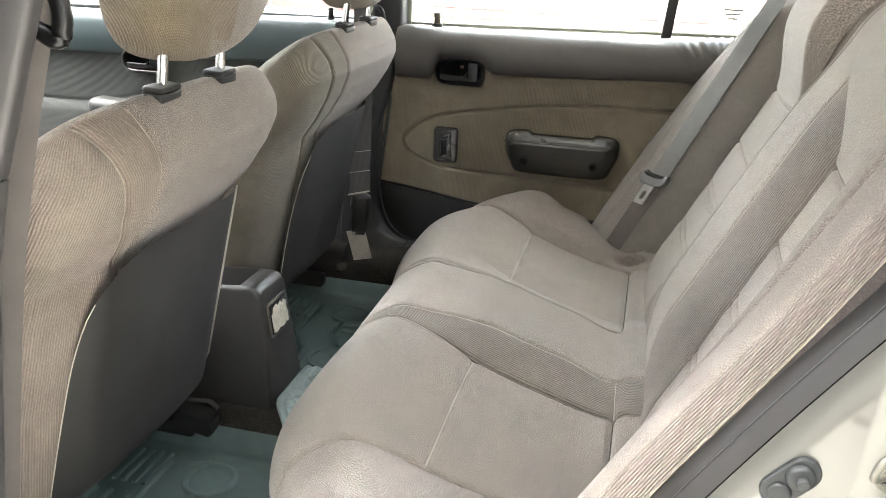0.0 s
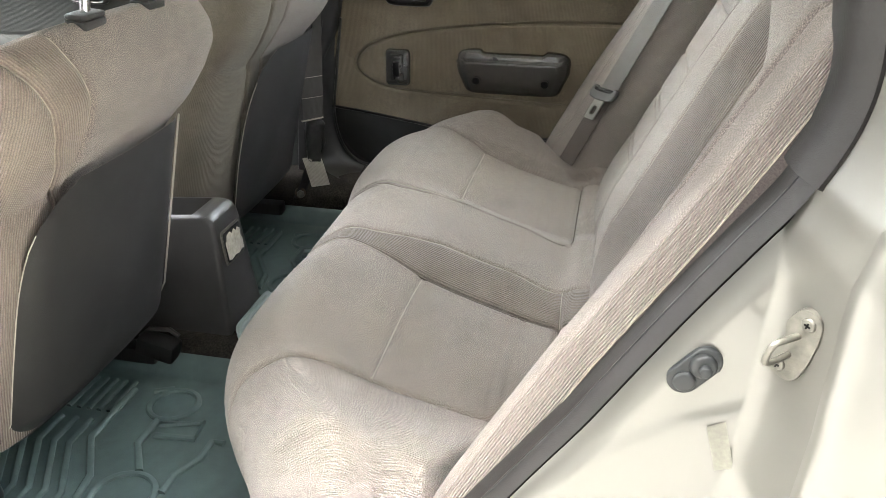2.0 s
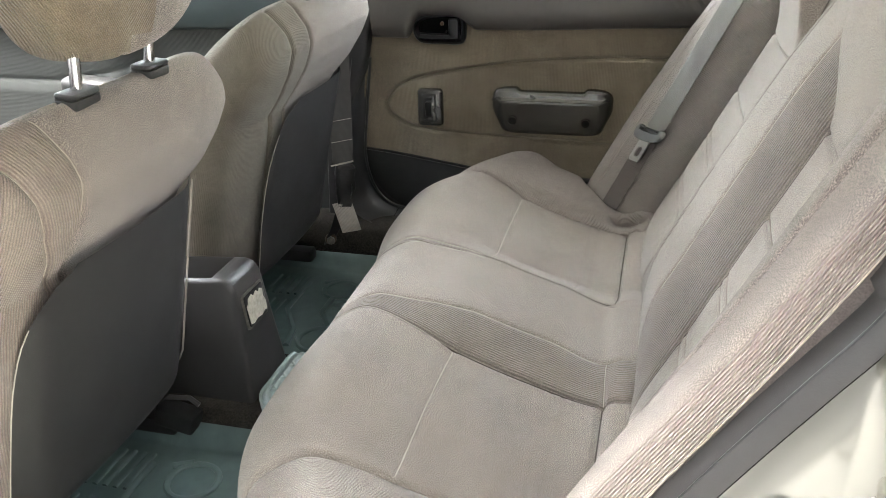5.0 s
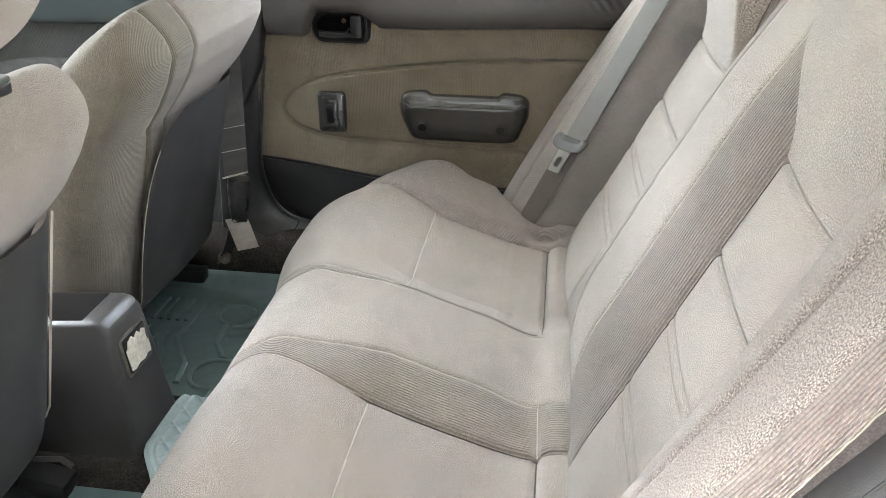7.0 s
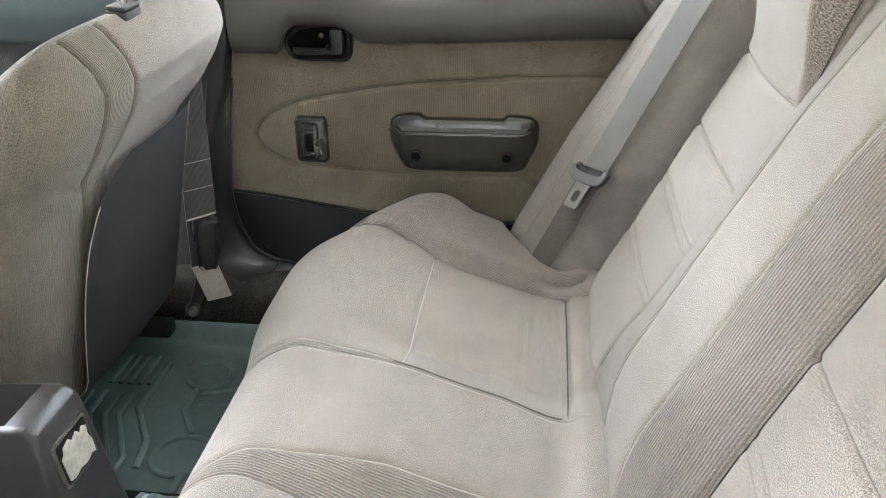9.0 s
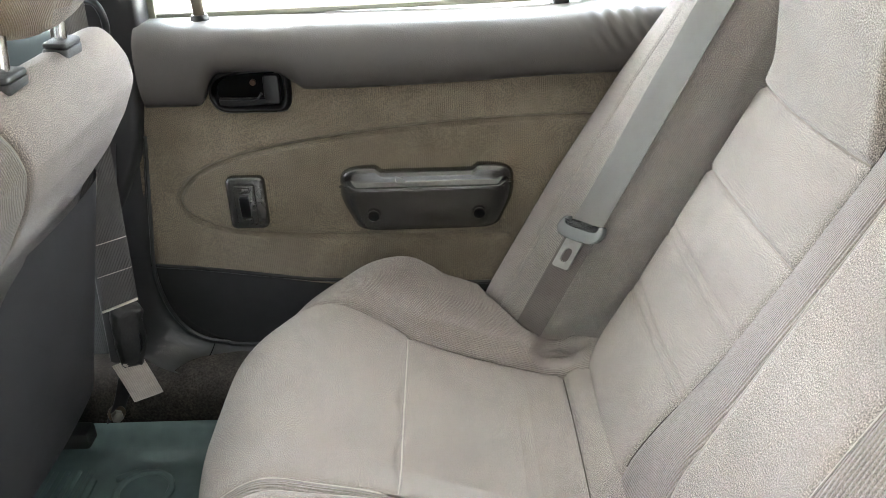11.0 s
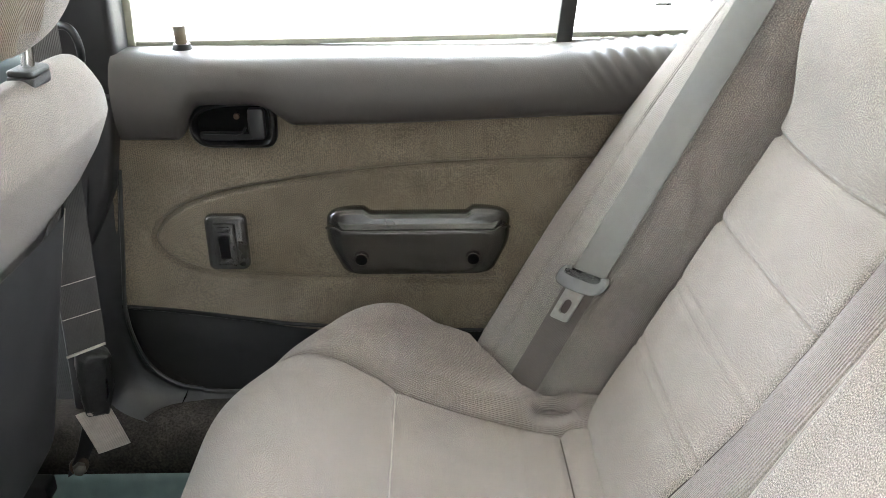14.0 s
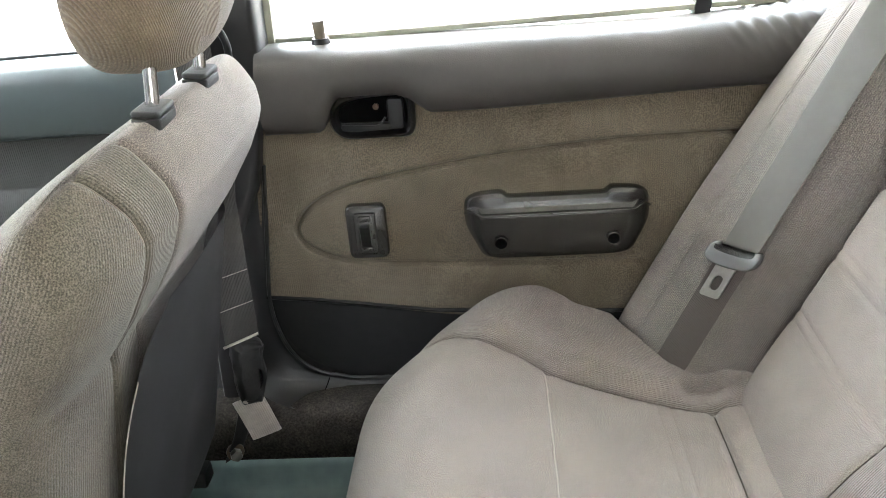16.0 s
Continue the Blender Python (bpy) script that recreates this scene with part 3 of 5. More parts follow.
rear_seat = thing("rear_bench_seat", (0.4, YC, 0.29), "worn taupe velour and cord rear bench seat", "car seat")
rear_cushion(rear_seat)
rear_backrest(rear_seat)
side_bolster(rear_seat, 1)
side_bolster(rear_seat, -1)


# ---------- front seats ----------
def front_seat(cy, xs, lift, wide, cord, label):
    """cy: the middle across the car; xs: where its back face lies at 0.769 m height."""
    seat = thing("bucket_seat", (xs - 0.3, cy, 0.30), label, "car seat", "front seats")
    zs = np.r_[np.linspace(0.425, 0.86, 90), 0.86 + 0.092 * np.sin(np.linspace(0.03, np.pi / 2, 40))]
    nb, nf = 150, 90
    flat = 0.88
    P = np.zeros((len(zs), nb + nf + 1, 3))
    marks = [0, 32, 48, 102, 118, 150]
    for i, z in enumerate(zs):
        k = max(z - 0.86, 0) / 0.0921
        shrink = max(1 - k ** 2.3, 0.0) ** 0.45
        w = (wide - 0.03 * max(0.60 - z, 0) / 0.2) * (flat + (1 - flat) * math.sqrt(shrink))
        roll = float(np.interp(z, [0.36, 0.76, 0.80, 0.84, 0.88, 0.91, 0.957], [-0.012, -0.010, 0.014, 0.031, 0.040, 0.039, 0.026]))
        xb = xs + 0.235 * (z - 0.769) + roll
        xf = xs + 0.235 * (z - 0.769) - float(np.interp(z, [0.42, 0.72, 0.86], [0.21, 0.172, 0.120]))
        mid = (xb + xf) / 2 * (1 - k ** 1.5) + (xs + 0.036) * k ** 1.5
        hd = (xb - mid) * (0.03 + 0.97 * shrink)
        s1 = float(np.interp(z, [0.36, 0.74, 0.79, 0.83, 0.865, 0.90, 0.93, 0.957], [0.06, 0.085, 0.100, 0.102, 0.108, 0.118, 0.128, 0.135]))
        s2 = float(np.interp(z, [0.36, 0.74, 0.785, 0.825, 0.88, 0.92, 0.94, 0.957], [0.115, 0.138, 0.152, 0.164, 0.177, 0.188, 0.195, 0.200]))
        if cy < 0:
            s2 = float(np.interp(z, [0.36, 0.74, 0.785, 0.825, 0.88, 0.92, 0.94, 0.957], [0.085, 0.108, 0.126, 0.150, 0.174, 0.190, 0.200, 0.208]))
        s2 = min(s2, 0.97 * w)
        s1 = min(s1, 0.84 * s2)
        yb = np.interp(np.arange(nb + 1), marks, [-w, -s2, -s1, s1, s2, w])
        ease = np.arange(33) / 32
        yb[:33] = -w + (w - s2) * ease ** 2.2
        yb[118:] = -yb[:33][::-1]
        tuck = 1 - (0.21 if cy < 0 else 0.28) * float(1 - ss(0.72, 0.80, np.array(z)))
        tuck *= (0.52 + 0.39 * math.sqrt(shrink)) / (flat + (1 - flat) * math.sqrt(shrink))
        yb = np.where(yb > 0, yb * tuck, yb)
        sn = np.clip(np.abs(yb) / np.where(yb > 0, w * tuck, w), 0, 1) ** (1 / 0.55)
        P[i, :nb + 1, 0] = mid + hd * np.sqrt(np.maximum(1 - sn ** 2, 0)) ** 0.52
        P[i, :nb + 1, 1] = cy + yb
        ang = np.linspace(np.pi / 2, 3 * np.pi / 2, nf + 1)[1:]
        P[i, nb + 1:, 0] = mid - hd * np.abs(np.cos(ang)) ** 0.52
        P[i, nb + 1:, 1] = cy + np.where(np.sin(ang) > 0, w * tuck, w) * np.sign(np.sin(ang)) * np.abs(np.sin(ang)) ** 0.55
        # the shoulders come forward towards the top
        P[i, :, 0] -= 0.022 * k ** 1.5 * ((P[i, :, 1] - cy) / 0.25) ** 2
        P[i, :, 2] = z - 0.034 * k * (np.abs(P[i, :, 1] - cy) / wide) ** 5
    n = normals(P)
    n *= np.sign(n[60, 75, 0])
    yy, zz = P[..., 1] - cy, P[..., 2]
    col = np.arange(P.shape[1])[None]
    g = np.zeros(yy.shape)
    for m_ in marks[1:3]:
        d = np.abs(yy - yy[:, m_:m_ + 1]) * (col <= nb) + 9.0 * (col > nb)
        g = g + 0.0048 * dip(d, 0.0036)
    P = P - n * g[..., None] + 0.003 * n * wobble(zz, yy, 25, 11)[..., None]
    P[:, -1] = P[:, 0]
    run = arc(P, 1)
    UV = np.stack([P[..., 1], arc(P, 0)], -1)
    UVT = np.stack([run - run[:, 32:33], UV[..., 1]], -1)
    UVS = np.stack([np.where(col > 170, run - run[:, -1:], run), UV[..., 1]], -1)
    cc = np.broadcast_to(np.arange(P.shape[1] - 1)[None], (P.shape[0] - 1, P.shape[1] - 1))
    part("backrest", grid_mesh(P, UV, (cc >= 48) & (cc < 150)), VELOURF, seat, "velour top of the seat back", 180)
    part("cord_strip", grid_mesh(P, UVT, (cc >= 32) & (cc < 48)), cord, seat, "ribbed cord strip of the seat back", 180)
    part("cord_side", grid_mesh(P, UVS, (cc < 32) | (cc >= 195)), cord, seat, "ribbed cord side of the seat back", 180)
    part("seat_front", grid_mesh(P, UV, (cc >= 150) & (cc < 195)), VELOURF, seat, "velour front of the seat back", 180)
    for m_ in (32, 48):
        part("stitching", sweep([tuple(P[i, m_] + n[i, m_] * 0.0006) for i in range(70, 129, 2)], 0.0007, 6), STITCH, seat, "thin stitched seam")
    top = P[-1]
    bm = bmesh.new()
    bm.faces.new([bm.verts.new(p) for p in top[:-1]])
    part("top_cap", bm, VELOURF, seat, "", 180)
    bm = bmesh.new()
    bm.faces.new([bm.verts.new(p) for p in P[0][:-1]])
    part("underside", bm, BLACK, seat, "black underside", 180)
    # hard back panel with rounded outer top corner
    left = [(-0.09, 0.770), (-0.128, 0.757), (-0.155, 0.722), (-0.168, 0.66), (-0.174, 0.56), (-0.178, 0.44)] if cy < 0 else [(-0.07, 0.770), (-0.114, 0.750), (-0.140, 0.715), (-0.155, 0.655), (-0.158, 0.56), (-0.150, 0.44)]
    nz, ny = 60, 34
    left = sorted([(z, y) for y, z in curve(left, 6)])
    lz, ly = [p[0] for p in left], [p[1] for p in left]
    Zs = np.linspace(0.408, 0.774, nz)
    G = np.zeros((nz, ny, 3))
    for i, z in enumerate(Zs):
        y0 = np.interp(z, lz, ly)
        y1 = np.interp(z, [0.40, 0.44, 0.55, 0.66, 0.77], [0.205, 0.212, 0.210, 0.207, 0.205] if cy < 0 else [0.196, 0.203, 0.205, 0.197, 0.187])
        ys = np.linspace(y0, y1, ny)
        G[i, :, 1] = cy + ys
        bulge = 0.018 * (1 - (ys / 0.215) ** 2) - np.where(ys > 0, 0.026, 0.05 if cy < 0 else 0.02) * ss(0.13, 0.23, np.abs(ys)) + 0.004
        G[i, :, 0] = xs + 0.235 * (z - 0.769) - 0.008 + bulge - 0.035 * ss(0.46, 0.40, np.array(z))
        G[i, :, 2] = z
    part("back_panel", grid_mesh(G, np.stack([arc(G, 1), arc(G, 0)], -1)), PANEL, seat, "smooth dark grey vinyl back panel", 180)
    edge = [tuple(G[i, -1] + np.array([0.003, 0.002, 0])) for i in range(0, nz, 3)]
    part("piping", sweep(edge, 0.0015, 8), PIPE, seat, "pale piping along the back panel")
    part("piping", sweep([tuple(G[i, 0] + np.array([0.001, -0.0015, 0])) for i in range(0, nz - 6, 3)], 0.0008, 8), PIPE, seat, "pale piping along the back panel")
    # headrest on two posts
    hx = xs + 0.040
    for sy in (-0.065, 0.065):
        post = part("headrest_post", cylinder((hx - 0.003, cy + sy, 0.945), (hx + 0.012, cy + sy, 1.06), 0.0062, 16), CHROME, seat, "bright chrome post")
        seat_on = Matrix.Translation((hx - 0.002, cy + sy, 0.953)) @ Matrix.Rotation(radians(5), 4, "Y")
        gd = prism(rounded(-0.0128, -0.0232, 0.0128, 0.0232, 0.006), "z", -0.010, 0.0005, 0.0015, 2)
        bmesh.ops.transform(gd, matrix=seat_on, verts=gd.verts)
        part("guide", gd, PANEL, post, "dark plastic guide collar")
        cap = prism(rounded(-0.0125, -0.023, 0.0125, 0.023, 0.006), "z", 0.0008, 0.0068, 0.0026, 3)
        bmesh.ops.transform(cap, matrix=seat_on, verts=cap.verts)
        part("guide_cap", cap, PANEL, post)
    th2, ph = np.meshgrid(np.linspace(0, 2 * np.pi, 81), np.linspace(-np.pi / 2, np.pi / 2, 41), indexing="ij")

    def sp(v, e):
        return np.sign(v) * np.abs(v) ** e

    H = np.zeros(th2.shape + (3,))
    cz = sp(np.cos(ph), 0.42)
    zz2 = sp(np.sin(ph), 0.75)
    H[..., 1] = cy + 0.028 + 0.160 * sp(np.sin(th2), 0.6) * cz * (1 + 0.05 * zz2)
    H[..., 0] = hx + 0.004 + 0.052 * sp(np.cos(th2), 0.7) * cz + 0.02 * zz2
    H[..., 2] = 1.074 + 0.096 * zz2 + 1.3 * (H[..., 1] - cy - 0.01) ** 2 * (zz2 < 0)
    n = normals(H)
    n *= np.sign(n[0, 20, 0])
    H = H - n * (0.005 * dip(H[..., 1] - cy, 0.005))[..., None]
    hu = np.stack([1.05 * H[..., 1] + 0.7 * H[..., 2] + 0.8 * H[..., 0], H[..., 2]], -1)
    mid = H[:-1, :-1, 1] - cy >= 0
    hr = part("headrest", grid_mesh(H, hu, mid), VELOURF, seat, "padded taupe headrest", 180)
    part("headrest_side", grid_mesh(H, hu, ~mid), CORDH, hr, "ribbed cord half of the headrest", 180)
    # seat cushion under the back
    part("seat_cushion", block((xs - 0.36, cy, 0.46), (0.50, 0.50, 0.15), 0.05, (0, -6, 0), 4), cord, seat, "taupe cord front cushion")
    if cy < 0:
        part("latch_cover", block((xs - 0.118, cy + 0.200, 0.340), (0.070, 0.040, 0.034), 0.006, (0, 12, 0), 2), CARPETBLACK, seat, "black plastic runner end cover")
        part("latch_lever", sweep([(xs - 0.155, cy + 0.205, 0.352), (xs - 0.14, cy + 0.215, 0.364), (xs - 0.105, cy + 0.220, 0.364), (xs - 0.088, cy + 0.218, 0.354)], 0.0045, 8), GREY, seat, "dark latch lever")
        part("hinge_cover", prism([(-0.24, 0.36), (-0.13, 0.36), (-0.115, 0.42), (-0.125, 0.475), (-0.16, 0.49), (-0.24, 0.45)], "y", cy - 0.268, cy - 0.246, 0.006, 3), BLACK, seat, "black recliner hinge cover")
    for sy in (-0.2, 0.2):
        part("seat_rail", block((xs - 0.30, cy + sy, 0.325), (0.36, 0.035, 0.03), 0.006), DARKTRIM, seat, "dark seat runner")
    seat.location.z += lift
    return seat


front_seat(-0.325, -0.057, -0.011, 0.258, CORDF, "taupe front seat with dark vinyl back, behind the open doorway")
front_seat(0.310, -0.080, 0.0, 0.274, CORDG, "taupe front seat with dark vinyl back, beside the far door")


# ---------- body shell ----------
def plate(name, poly, axis, lo, hi, m, label, cat, bevel=0.0):
    return single(name, prism(poly, axis, lo, hi, bevel), m, label, cat, kind="structure", angle=30)


plate("floor", [(-1.6, -0.62), (0.9, -0.62), (0.9, 0.62), (-1.6, 0.62)], "z", 0.20, 0.272, CARPET, "dark brown carpeted car floor", "floor")
plate("tunnel", [(-0.125, 0.27), (-0.118, 0.312), (-0.095, 0.331), (0.05, 0.335), (0.11, 0.315), (0.14, 0.27)], "x", -1.5, 0.2, CARPET, "carpeted transmission hump along the floor", "floor", 0.006)
plate("ceiling", [(-1.0, -0.60), (1.2, -0.60), (1.2, 0.62), (-1.0, 0.62)], "z", 1.40, 1.44, LINER, "pale cloth headlining of the roof", "ceiling")
plate("wall_rear", [(-0.62, 0.22), (0.66, 0.22), (0.66, 1.00), (-0.62, 1.00)], "x", 0.97, 1.0, CARPET, "dark bulkhead behind the rear seat", "wall")
plate("wall_front", [(-0.66, 0.22), (0.68, 0.22), (0.68, 0.86), (-0.66, 0.86)], "x", -1.62, -1.5, DARKTRIM, "dark dashboard and bulkhead", "wall", 0.02)
plate("parcel_shelf", [(0.92, -0.60), (1.35, -0.60), (1.35, 0.64), (0.92, 0.64)], "z", 0.985, 1.0, CARPET, "dark parcel shelf behind the rear seat", "shelf")

# ---------- far rear door ----------
YD = 0.645
door = thing("rear_car_door", (0.25, 0.68, 0.40), "closed rear car door trimmed in brown cloth and grey vinyl", "car door")


def door_skin():
    # cloth panel with its embossed loop
    xs, zs = np.linspace(-0.108, 0.70, 420), np.linspace(0.50, 0.84, 190)
    X, Z = np.meshgrid(xs, zs, indexing="ij")
    loop = curve([(0.70, 0.774), (0.563, 0.770), (0.42, 0.768), (0.274, 0.757), (0.13, 0.738), (0.04, 0.719), (-0.015, 0.695), (-0.045, 0.657), (-0.022, 0.622), (0.044, 0.599), (0.15, 0.592), (0.30, 0.587), (0.45, 0.582)], 10)
    dist = np.full(X.shape, 9.0)
    for p, q in zip(loop[:-1], loop[1:]):
        v = q - p
        t = np.clip(((X - p[0]) * v[0] + (Z - p[1]) * v[1]) / (v @ v), 0, 1)
        dist = np.minimum(dist, np.hypot(X - p[0] - t * v[0], Z - p[1] - t * v[1]))
    low = 0.545 - 0.045 * ss(-0.11, 0.25, X)
    Zw = np.maximum(Z, low)
    Y = YD + 0.009 * dip(dist, 0.0032) + 0.002 * wobble(X, Z, 22, 4)
    P = np.stack([X, Y, Zw], -1)
    part("cloth_panel", grid_mesh(P, np.stack([X, Z], -1)), DOORCLOTH, door, "brown ribbed cloth with an embossed loop", 180)
    # padded vinyl upper
    prof = curve([(0.648, 0.0), (0.632, 0.004), (0.622, 0.02), (0.617, 0.045), (0.619, 0.075), (0.630, 0.097), (0.648, 0.108), (0.675, 0.109), (0.705, 0.108)], 8)
    xs = np.linspace(-0.062, 0.70, 260)
    P = np.zeros((len(xs), len(prof), 3))
    for i, x in enumerate(xs):
        base = 0.803 + 0.020 * ss(0.12, 0.16, x) + 0.012 * ss(0.2, 0.65, x)
        arch = 0.047 * ss(0.010, 0.046, x) * (1 - ss(0.118, 0.168, x))
        k = (0.918 - base - arch) / 0.109
        P[i, :, 0] = x
        P[i, :, 1] = prof[:, 0] - 0.002
        P[i, :, 2] = base + arch + prof[:, 1] * k + 0.012 * ss(0.45, 0.70, x) * (prof[:, 1] / 0.109)
    wr = ss(0.53, 0.60, P[..., 0]) * ss(0.86, 0.91, P[..., 2])
    P[..., 1] += 0.0025 * wr * np.sin(P[..., 0] * 330 + P[..., 2] * 260 + 3 * wobble(P[..., 0], P[..., 2], 60, 9)) + 0.0015 * wobble(P[..., 0], P[..., 2], 30, 6)
    P[..., 2] += 0.0015 * wr * np.sin(P[..., 0] * 290 + P[..., 2] * 260 + 1)
    part("upper_pad", grid_mesh(P, np.stack([P[..., 0], arc(P, 1)], -1)), VINYL, door, "padded grey vinyl along the window sill", 180)
    # black lower panel with its swept corner
    low = [(-0.108, 0.548), (0.02, 0.532), (0.14, 0.514), (0.30, 0.503), (0.70, 0.50), (0.70, 0.30), (0.10, 0.30), (0.06, 0.385)] + [tuple(p) for p in curve([(0.02, 0.394), (-0.01, 0.402), (-0.05, 0.425), (-0.085, 0.462), (-0.105, 0.505)], 5)]
    part("lower_panel", prism(low, "y", YD + 0.004, YD + 0.03, 0.003), CARPETBLACK, door, "black plastic lower panel")
    part("panel_trim", sweep([(-0.108, YD, 0.548), (-0.04, YD, 0.541), (0.03, YD, 0.531), (0.14, YD, 0.515), (0.30, YD, 0.504), (0.5, YD, 0.50)], 0.0035, 8), BLACK, door, "thin black edging strip")
    # frame behind the trim
    part("door_frame", prism([(-0.115, 0.36), (0.72, 0.36), (0.72, 0.915), (-0.115, 0.915)], "y", YD + 0.032, YD + 0.10, 0.004), DARKTRIM, door, "dark door shell")


door_skin()


def inside_handle(x0, z0, y, parent, m=BLACK):
    """Recessed bezel with a lever; x0, z0: its lower front corner."""
    w, h = 0.113, 0.064
    rim = [(0.006, 0.010), (0.0, 0.026), (0.003, 0.042), (0.014, 0.054), (0.036, 0.061), (0.070, 0.064), (0.098, 0.064), (0.109, 0.059), (0.113, 0.046), (0.113, 0.018), (0.109, 0.005), (0.098, 0.0), (0.060, 0.0), (0.022, 0.001)]
    out = [(x0 + p[0], z0 + p[1]) for p in curve(rim, 4, True)]
    cx, cz = x0 + w / 2, z0 + h / 2

    def ring(k, yy):
        return [bm.verts.new((cx + (p[0] - cx) * (1 - 2 * k / w), yy, cz + (p[1] - cz) * (1 - 2 * k / h))) for p in out]

    bm = bmesh.new()
    rings = [ring(-0.001, y + 0.006), ring(-0.001, y - 0.006), ring(0.0012, y - 0.0105), ring(0.0042, y - 0.0115), ring(0.0065, y - 0.009), ring(0.0072, y - 0.004), ring(0.010, y + 0.002)]
    for q, r in zip(rings[:-1], rings[1:]):
        for k in range(len(out)):
            j = (k + 1) % len(out)
            bm.faces.new((q[k], q[j], r[j], r[k]))
    hd = part("inside_handle", bm, m, parent, "black door release in a recessed bezel", 50)
    # The recess floor is shallow; flat black gives it its shade.
    bm = bmesh.new()
    bm.faces.new(ring(0.0095, y + 0.0018))
    part("recess", bm, HOLE, hd, "shallow finger recess, its shade given as black")
    bar = [(0.014, 0.012), (0.013, 0.021), (0.040, 0.0205), (0.080, 0.0195), (0.084, 0.015), (0.080, 0.0105), (0.030, 0.0095)]
    part("lever", prism([(x0 + p[0], z0 + p[1]) for p in bar], "y", y - 0.0095, y + 0.001, 0.0015), CARPETBLACK, hd, "black pull lever")
    part("lever_end", prism(rounded(x0 + 0.0775, z0 + 0.0105, x0 + 0.0995, z0 + 0.053, 0.005), "y", y - 0.0092, y + 0.001, 0.002, 3), m, hd, "upright end of the lever")
    part("finger_lip", sweep([(x0 + p, y - 0.0098, z0 + q) for p, q in ((0.015, 0.0215), (0.035, 0.0205), (0.062, 0.0195), (0.070, 0.0215), (0.0745, 0.028))], 0.0018, 8), m, hd, "raised lip of the lever")
    part("screw", cylinder((x0 + 0.062, y - 0.003, z0 + 0.041), (x0 + 0.062, y + 0.003, z0 + 0.041), 0.0042, 14, None, 0.0008), SCREW, hd, "rusty brass screw")


inside_handle(0.029, 0.7945, YD - 0.006, door)


def window_switch(x0, z0):
    y = YD
    sw = part("window_switch", prism(rounded(x0, z0, x0 + 0.058, z0 + 0.084, 0.010), "y", y - 0.013, y + 0.004, 0.006, 3), PULL, door, "dark grey plastic window switch plate")
    part("switch_frame", prism(rounded(x0 + 0.012, z0 + 0.010, x0 + 0.044, z0 + 0.074, 0.004), "y", y - 0.018, y - 0.010, 0.0035, 3), PULL, sw, "dark raised frame")
    part("rocker", block((x0 + 0.028, y - 0.018, z0 + 0.040), (0.015, 0.010, 0.034), 0.002, (8, 0, 0)), BLACK, sw, "black rocker switch")
    for zz in (z0 + 0.018, z0 + 0.066):
        part("rocker_end", block((x0 + 0.028, y - 0.018, zz), (0.018, 0.006, 0.009), 0.002), PULL, sw)


window_switch(0.030, 0.611)


def pull_handle():
    y = YD
    prof = curve([(0.048, 0.6990), (0.037, 0.7010), (0.029, 0.6995), (0.0245, 0.6940), (0.0215, 0.6850), (0.016, 0.6790), (0.009, 0.6785), (0.0045, 0.6820), (0.0015, 0.6825), (0.0, 0.6790),
                  (0.002, 0.668), (0.005, 0.645), (0.011, 0.620), (0.021, 0.608), (0.048, 0.604)], 6)
    xi = np.sin(np.linspace(-np.pi / 2, np.pi / 2, 120))
    X = np.zeros((len(xi), len(prof), 3))
    for i, t in enumerate(xi):
        deep = (1 - abs(t) ** 9) ** 0.45
        half = 0.129 - 0.017 * (1 - ss(0.600, 0.690, prof[:, 1])) ** 1.6
        well = ss(0.90, 0.80, abs(t))
        z = prof[:, 1].copy()
        chan = (prof[:, 0] < 0.026) & (z > 0.672)
        z = np.where(chan, z * well + np.maximum(z, 0.690) * (1 - well), z)
        shelf = (prof[:, 0] > 0.020) & (z > 0.69)
        z = z + np.where(shelf, 0.0075 * ss(0.50, 0.60, abs(t)) - 0.002, 0.0)
        z = 0.65 + (z - 0.65) * (0.55 + 0.45 * deep)
        X[i, :, 0] = 0.329 + half * t
        X[i, :, 1] = y + 0.004 - (0.048 - prof[:, 0]) * (0.15 + 0.85 * deep)
        X[i, :, 2] = z
    pl = part("pull_handle", grid_mesh(X, np.stack([arc(X, 0), arc(X, 1)], -1)), PULL, door, "dark grey moulded armrest pull, shiny on its rim", 60)
    li = int(np.argmin(np.hypot(prof[:, 0] - 0.003, prof[:, 1] - 0.6825)))
    part("rim", sweep([tuple(X[i, li] + np.array([0, -0.0004, -0.0006])) for i in range(6, 114, 2)], 0.0024, 10), PULL, pl, "glossy rounded rim")
    for sx in (0.25, 0.405):
        # A solid black stub takes the place of the shade in a hole.
        part("screw_hole", cylinder((sx, y - 0.0432, 0.6405), (sx, y - 0.030, 0.6405), 0.0085, 20), HOLE, pl, "black stub for the shade of a screw hole")
        part("hole_ring", sweep([(sx + 0.0088 * math.cos(a * 0.3927), y - 0.0425, 0.6405 + 0.0088 * math.sin(a * 0.3927)) for a in range(16)], 0.0012, 6, 1.0, True), PULL, pl)


pull_handle()
kn = part("lock_button", cylinder((0.023, 0.668, 0.921), (0.022, 0.668, 0.948), 0.0075, 16, 0.0085, 0.001), HANDLEB, door, "brown plastic lock button")
part("collar", cylinder((0.023, 0.668, 0.917), (0.023, 0.668, 0.925), 0.014, 18, 0.011), BLACK, kn)

